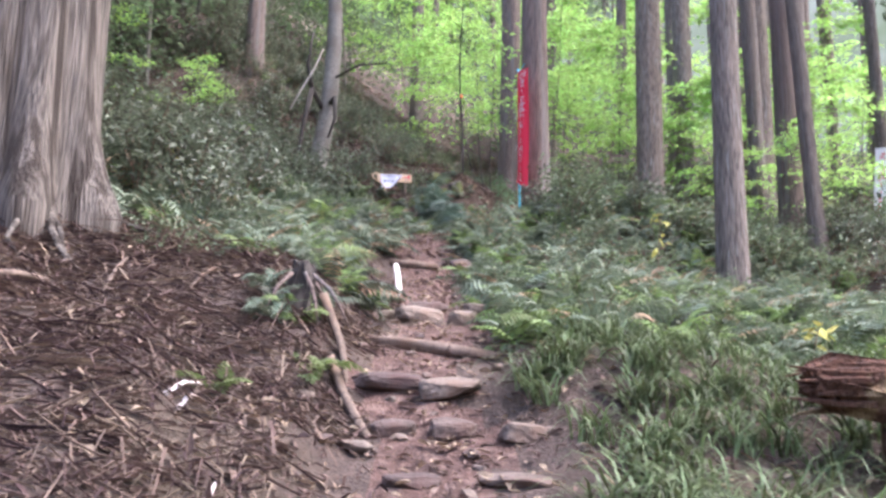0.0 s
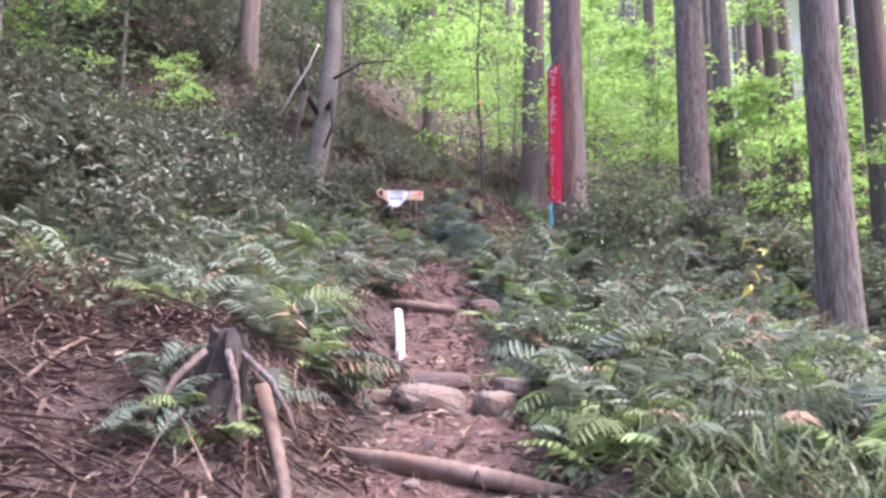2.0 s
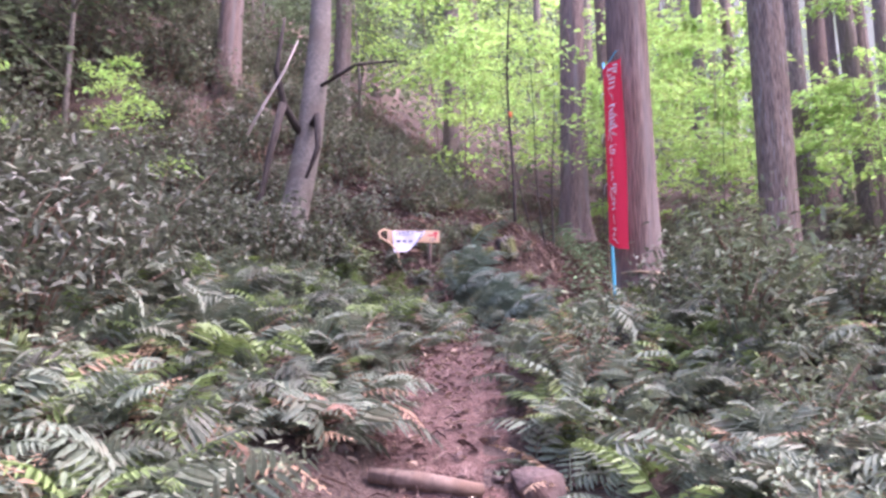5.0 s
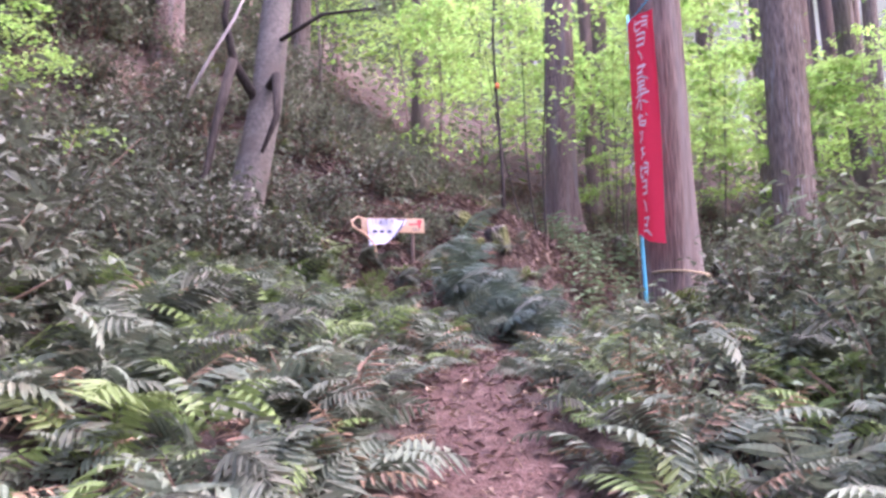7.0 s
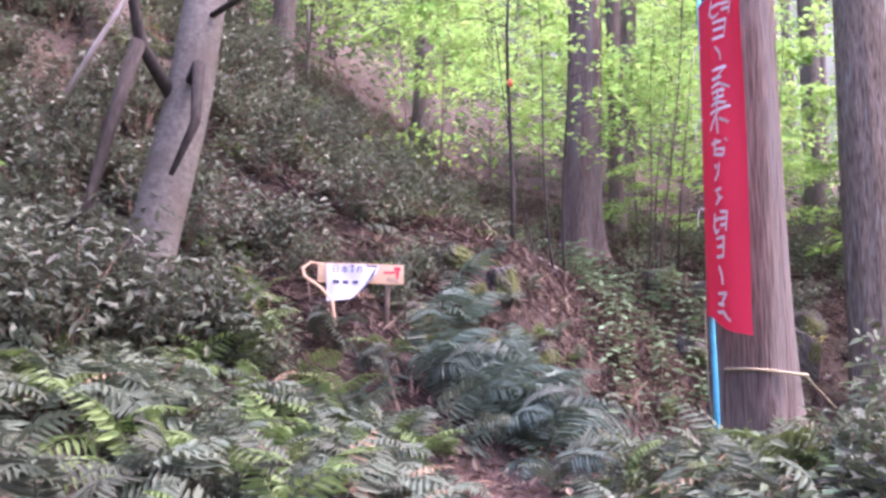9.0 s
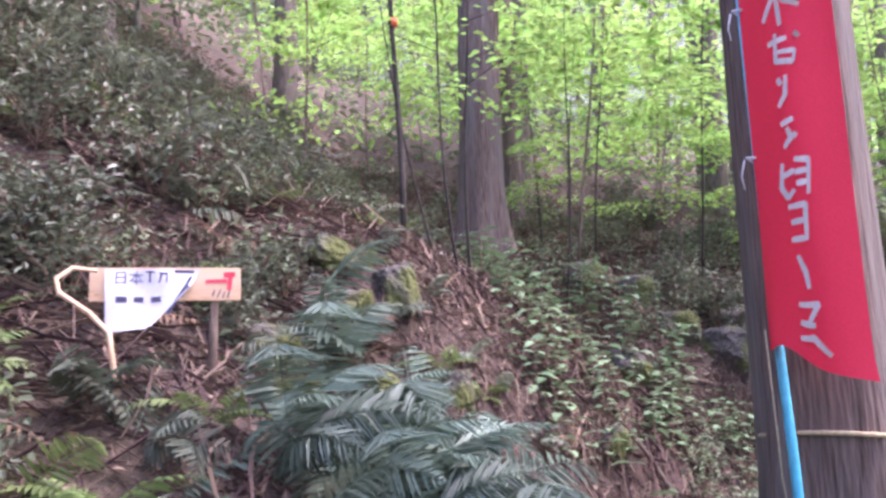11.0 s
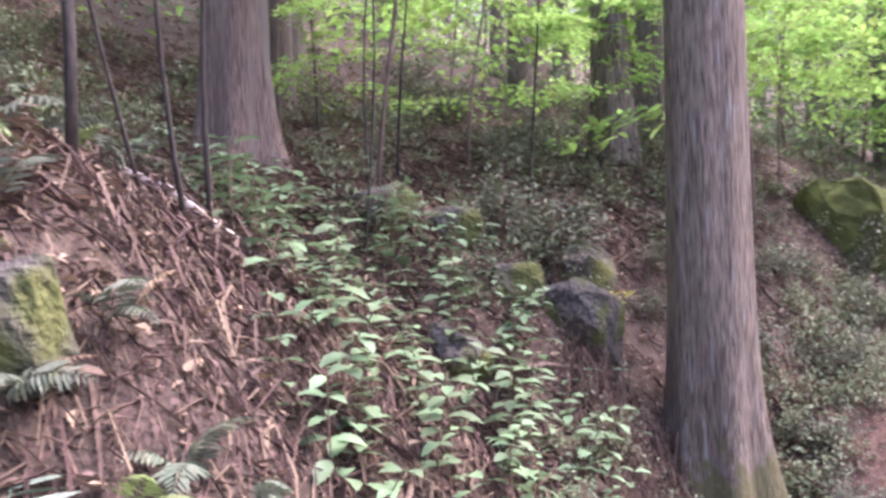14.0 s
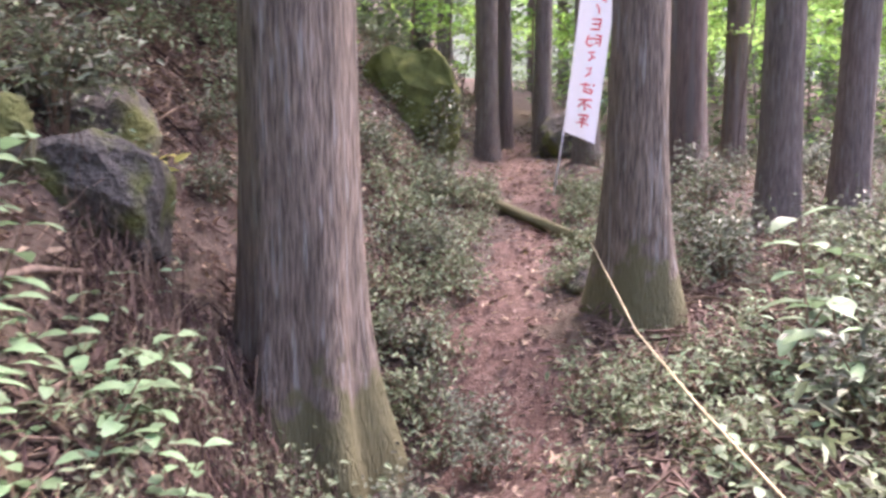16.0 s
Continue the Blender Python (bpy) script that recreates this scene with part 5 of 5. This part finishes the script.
BX, BY = 1.30, 12.88
bz = ground(BX, BY)
banner = thing("red_banner", BX, BY, bz, "tall red cloth banner with white brush lettering on a blue pole", "banner", rz=-78)
B0, BH = 4.82 - bz, 1.95
cl, at_red = cloth("cloth", 0.35, BH, RED_CLOTH, 3, wave=0.07, curl=0.05, narrow=0.12)
c = piece("cloth", cl, banner, "bright red cloth with a curled hem")
c.location = (0.0, 0, B0)
# a column of broad brush signs down the cloth, none of which can be read
SIGNS = [
    [[(-0.3, 0.9), (0.3, 1.0), (0.25, 0.75)], [(-0.2, 0.6), (0.3, 0.66)], [(-0.35, 0.25), (0.0, 0.4), (0.4, 0.3)], [(0.05, 0.9), (0.0, 0.0)]],
    [[(-0.4, 0.8), (0.45, 0.95)], [(0.1, 0.85), (-0.4, 0.2)], [(0.0, 0.6), (0.05, 0.0)], [(0.1, 0.55), (0.4, 0.35)]],
    [[(-0.4, 0.75), (0.2, 0.8)], [(-0.1, 1.0), (-0.15, 0.2), (0.3, 0.1), (0.35, 0.4), (-0.1, 0.45)], [(0.35, 0.9), (0.45, 0.75)]],
    [[(-0.15, 0.9), (-0.05, 0.7)], [(0.1, 0.95), (0.05, 0.4), (-0.2, 0.1)]],
    [[(-0.2, 0.8), (0.2, 0.9)], [(0.0, 0.7), (0.1, 0.4), (-0.15, 0.15)], [(0.15, 0.5), (0.25, 0.4)]],
    [[(-0.3, 0.95), (-0.42, 0.3), (-0.2, 0.0), (0.05, 0.2)], [(-0.3, 0.6), (0.1, 0.7)], [(0.12, 1.0), (0.45, 0.95), (0.4, 0.05)], [(0.1, 0.65), (0.4, 0.68)], [(0.12, 0.35), (0.4, 0.38)]],
    [[(-0.25, 0.95), (0.3, 1.0), (0.25, 0.1)], [(-0.2, 0.55), (0.25, 0.6)], [(-0.25, 0.1), (0.28, 0.15)]],
    [[(-0.1, 0.9), (0.1, 0.5), (0.15, 0.1)]],
    [[(-0.25, 0.85), (0.35, 0.95), (0.0, 0.45)], [(-0.25, 0.4), (0.2, 0.45)], [(-0.3, 0.0), (0.1, 0.15), (0.5, -0.15)]]]
strokes = []
for k in range(13):
    v0 = 0.92 - 0.074 * k
    h, w = (0.085, 0.44) if k % 9 == 5 else (0.062, 0.36)
    strokes += [[(0.58 + w * a, v0 + h * b) for a, b in line] for line in SIGNS[(k + 5) % 9]]
for me in brush(at_red, strokes, WHITE_PAINT, "brush_stroke", 0.0105):
    piece("brush_stroke", me, c, "white brush stroke")
piece("pole", from_lists("pole", *tube([(0.05, 0, -0.15), (0.03, 0, B0 * 0.6), (0.0, 0, B0 + 0.3), (-0.025, 0, B0 + BH + 0.1)], [0.016, 0.016, 0.014, 0.012], 10), BLUE, True), banner, "light blue plastic pole")
piece("crossbar", from_lists("crossbar", *tube([(-0.03, 0, B0 + BH + 0.02), (0.42, -0.03, B0 + BH + 0.02)], [0.007, 0.007], 7), BLUE, True), banner)
for k, v in enumerate((0.34, 0.62, 0.86)):
    a = at_red(0.0, v)
    tie = piece("tie", from_lists("tie", *join(tube([(a.x + 0.02, a.y, a.z + B0), (a.x - 0.02, a.y - 0.01, a.z + B0 + 0.01), (a.x - 0.03, a.y + 0.03, a.z + B0), (a.x + 0.015, a.y + 0.01, a.z + B0 - 0.005)], [0.005] * 4, 5),
                                                  tube([(a.x - 0.02, a.y - 0.02, a.z + B0), (a.x - 0.04, a.y - 0.02, a.z + B0 - 0.05), (a.x - 0.03, a.y - 0.02, a.z + B0 - 0.1)], [0.004, 0.003, 0.002], 5)), WHITE_TIE, True), banner, "white string tie")
piece("loose_string", from_lists("loose_string", *tube([(-0.01, -0.03, B0 + 0.08), (0.0, -0.03, B0 - 0.2), (0.0, -0.025, B0 - 0.4), (0.03, -0.02, B0 - 0.6)], [0.003] * 4, 5), ROPE, True), banner)

# the rope round the cedar behind the banner
rz0 = 4.55
ring = [(1.645 + 0.27 * math.cos(radians(a)), 13.1 + 0.27 * math.sin(radians(a)), rz0 + 0.012 * math.sin(radians(2 * a))) for a in range(0, 361, 15)]
rope = tagged(new("tree_rope", from_lists("tree_rope", *tube(ring, [0.009] * len(ring), 6, False), ROPE, True)), "tan rope tied round the cedar trunk and blue pole", "rope")
tail = tagged(new("guide_rope", from_lists("guide_rope", *tube([(1.92, 13.1, rz0), (2.4, 13.6, 4.3), (3.87, 14.94, 4.30), (4.69, 15.40, 4.28), (5.67, 15.97, 4.31), (6.68, 16.63, 4.64)], [0.0055] * 6, 6), ROPE, True)), "tan guide rope strung along the trail between cedars", "rope")

# ---- the wooden sign with a paper notice ----
sx0, sy0 = -0.84, 14.0
gz0 = ground(sx0, sy0)
sign = thing("wooden_sign", sx0, sy0, gz0, "pale wooden sign board with a torn paper notice over it", "sign", rz=9)
S0 = 5.21 - gz0
bm = bmesh.new()
bmesh.ops.create_cube(bm, size=1, matrix=Matrix.Translation((0, 0, S0)) @ pose(0, 0, 0, 0, -1.5, 0) @ Matrix.Diagonal((0.62, 0.022, 0.145, 1)))
bmesh.ops.bevel(bm, geom=list(bm.edges), offset=0.003, segments=2, affect="EDGES")
me = bpy.data.meshes.new("board")
bm.to_mesh(me)
bm.free()
me.materials.append(BOARD)
piece("board", me, sign)
for dx in (-0.22, 0.2):
    piece("post", from_lists("post", *tube([(dx, 0.03, -0.2), (dx, 0.03, S0 + 0.05)], [0.02, 0.018], 8), DEADWOOD, True), sign, "rough wooden post behind the board")
# notice: a sheet with its lower right corner torn away
nx_, nz_ = 12, 10
pv, pf = [], []
for j in range(nz_ + 1):
    for i in range(nx_ + 1):
        u, v = i / nx_, j / nz_
        x = -0.25 + 0.385 * u - 0.05 * (1 - v) * (u - 0.3)
        low = (0.27 - 0.03 * u) if u < 0.55 else 0.24 - 0.36 * (u - 0.55)
        z = S0 + 0.055 - low * (1 - v) + 0.012 * u
        pv.append((x, -0.016 - 0.012 * math.sin(5 * u + 2 * v) ** 2 - 0.03 * (1 - v) ** 2, z))
pf = [(j * (nx_ + 1) + i, j * (nx_ + 1) + i + 1, (j + 1) * (nx_ + 1) + i + 1, (j + 1) * (nx_ + 1) + i) for j in range(nz_) for i in range(nx_)]
notice = piece("notice", from_lists("notice", pv, pf, PAPER, True), sign, "white laminated paper notice, torn at the corner")


def flat_bars(name, boxes, mat, y, parent, label=""):
    for x0, z0, x1, z1, w in boxes:
        d = Vector((x1 - x0, 0, z1 - z0))
        sd = Vector((-d.z, 0, d.x)).normalized() * w
        a, b = Vector((x0, y, z0)), Vector((x1, y, z1))
        q = [a - sd, b - sd, b + sd, a + sd]
        piece(name, from_lists(name, [*q, *[p + Vector((0, 0.002, 0)) for p in q]], [(0, 1, 2, 3), (7, 6, 5, 4), (0, 4, 5, 1), (1, 5, 6, 2), (2, 6, 7, 3), (3, 7, 4, 0)], mat), parent, label)


def written(text, size, mat, parent, x, y, z, label):
    cu = bpy.data.curves.new("words", "FONT")
    cu.body, cu.size, cu.extrude = text, size, 0.0006
    tmp = new("tmp", cu)
    dg = bpy.context.evaluated_depsgraph_get()
    me = bpy.data.meshes.new_from_object(tmp.evaluated_get(dg))
    bpy.data.objects.remove(tmp)
    me.materials.clear()
    me.materials.append(mat)
    ob = piece("writing", me, parent, label)
    ob.matrix_basis = pose(x, y, z, 90, 0, 0)
    return ob


written("日本", 0.062, INK, notice, -0.215, -0.047, S0 - 0.005, "grey handwritten characters")
flat_bars("writing_bar", [(-0.085, S0 + 0.045, -0.05, S0 + 0.045, 0.004), (-0.068, S0 + 0.05, -0.068, S0 + 0.0, 0.004), (-0.03, S0 + 0.04, 0.0, S0 + 0.04, 0.004), (-0.02, S0 + 0.045, -0.03, S0 + 0.0, 0.004),
                      (0.0, S0 + 0.045, 0.0, S0 + 0.0, 0.003), (-0.2, S0 - 0.075, -0.155, S0 - 0.075, 0.013), (-0.13, S0 - 0.075, -0.09, S0 - 0.075, 0.012), (-0.06, S0 - 0.075, -0.02, S0 - 0.07, 0.012),
                      (0.01, S0 - 0.13, 0.1, S0 + 0.03, 0.006), (0.03, S0 + 0.05, 0.11, S0 + 0.05, 0.007), (0.06, S0 - 0.06, 0.09, S0 - 0.01, 0.005)], INK, -0.052, notice, "grey writing that cannot be made out")
flat_bars("arrow_bar", [(0.16, S0 + 0.015, 0.25, S0 + 0.02, 0.008), (0.235, S0 + 0.045, 0.285, S0 + 0.05, 0.012), (0.26, S0 - 0.02, 0.265, S0 + 0.05, 0.01)], RED_PAINT, -0.0135, sign, "red painted marks")
flat_bars("mark", [(0.19, S0 - 0.05, 0.2, S0 - 0.02, 0.003), (0.21, S0 - 0.055, 0.225, S0 - 0.02, 0.003), (0.235, S0 - 0.055, 0.24, S0 - 0.03, 0.003), (0.255, S0 - 0.055, 0.262, S0 - 0.02, 0.003)], INK, -0.0135, sign)
bp = [(-1.0, 13.72, 4.98), (-1.08, 13.72, 5.06), (-1.2, 13.74, 5.14), (-1.22, 13.76, 5.2), (-1.17, 13.8, 5.25), (-1.1, 13.88, 5.25)]
g0 = ground(-0.95, 13.7)
tagged(new("bent_stick", from_lists("bent_stick", *tube([(-0.95, 13.7, g0 - 0.03), *bp], [0.012, 0.012, 0.011, 0.011, 0.01, 0.009, 0.008], 7), BOARD, True)), "pale bent branch sticking up beside the sign", "branch")


# ---- the white banner further along the trail ----
wx, wy = 10.2, 18.5
wz = ground(wx, wy)
white = thing("white_banner", wx, wy, wz, "narrow white banner with red lettering on a thin pole", "banner", rz=-66)
W0, WH = max(0.6, 5.5 - wz), 1.75
cl, at_w = cloth("cloth", 0.37, WH, WHITE_CLOTH, 4, wave=0.03)
c = piece("cloth", cl, white, "white cloth")
c.matrix_basis = pose(0.1, 0, W0, 0, 7, 0)
st = []
for k in range(9):
    v0 = 0.06 + 0.1 * k
    st += [[(0.52 + 0.5 * a, v0 + 0.075 * b) for a, b in line] for line in SIGNS[k]]
for me in brush(at_w, st, RED_PAINT, "brush_stroke", 0.010):
    piece("brush_stroke", me, c, "red brush stroke")
piece("pole", from_lists("pole", *tube([(-0.02, 0, -0.1), (0.1, 0, W0), (0.1 + 0.125 * WH, 0, W0 + WH + 0.05)], [0.011, 0.01, 0.009], 8), WHITE_CLOTH, True), white, "thin white pole")
piece("crossbar", from_lists("crossbar", *tube([(0.08 + 0.12 * WH, 0, W0 + WH + 0.01), (0.45 + 0.12 * WH, 0, W0 + WH - 0.03)], [0.006, 0.006], 6), WHITE_CLOTH, True), white)

# ---- fallen mossy log across the far trail, yellow leaves, orange tag ----
log("fallen_log", [(9.45, 19.15, 0.03), (9.0, 18.35, 0.05), (8.5, 17.5, 0.05), (8.1, 16.9, 0.03)], [0.045, 0.06, 0.06, 0.05], BARK_FOOT, "mossy fallen log beside the far trail")
for k, (x, y, h) in enumerate(((4.28, 18.05, 0.42), (0.95, 14.65, 0.2), (-2.6, 7.4, 0.5), (2.35, 5.05, 0.35), (2.25, 8.15, 0.8))):
    r = np.random.default_rng(400 + k)
    t = thing("yellow_plant", x, y, ground(x, y), "small plant with a few yellowing leaves", "plant", "yellowing plants")
    piece("stem", from_lists("stem", *tube([(0, 0, -0.05), (0.02, 0.01, h * 0.6), (0.05, 0, h)], [0.006, 0.005, 0.003], 5), STEM), t)
    n = 12
    b = np.stack([r.normal(0.03, 0.05, n), r.normal(0, 0.05, n), h * r.uniform(0.6, 1.05, n)], 1)
    piece("leaves", from_lists("leaves", *leaf_lot(b, spread_dirs(n, r, 0.6), spread_dirs(n, r, 1) * 0.5 + [0, -0.4, 1], r.uniform(0.07, 0.13, n), r.uniform(0.03, 0.06, n)), YELLOW_LEAF), t)
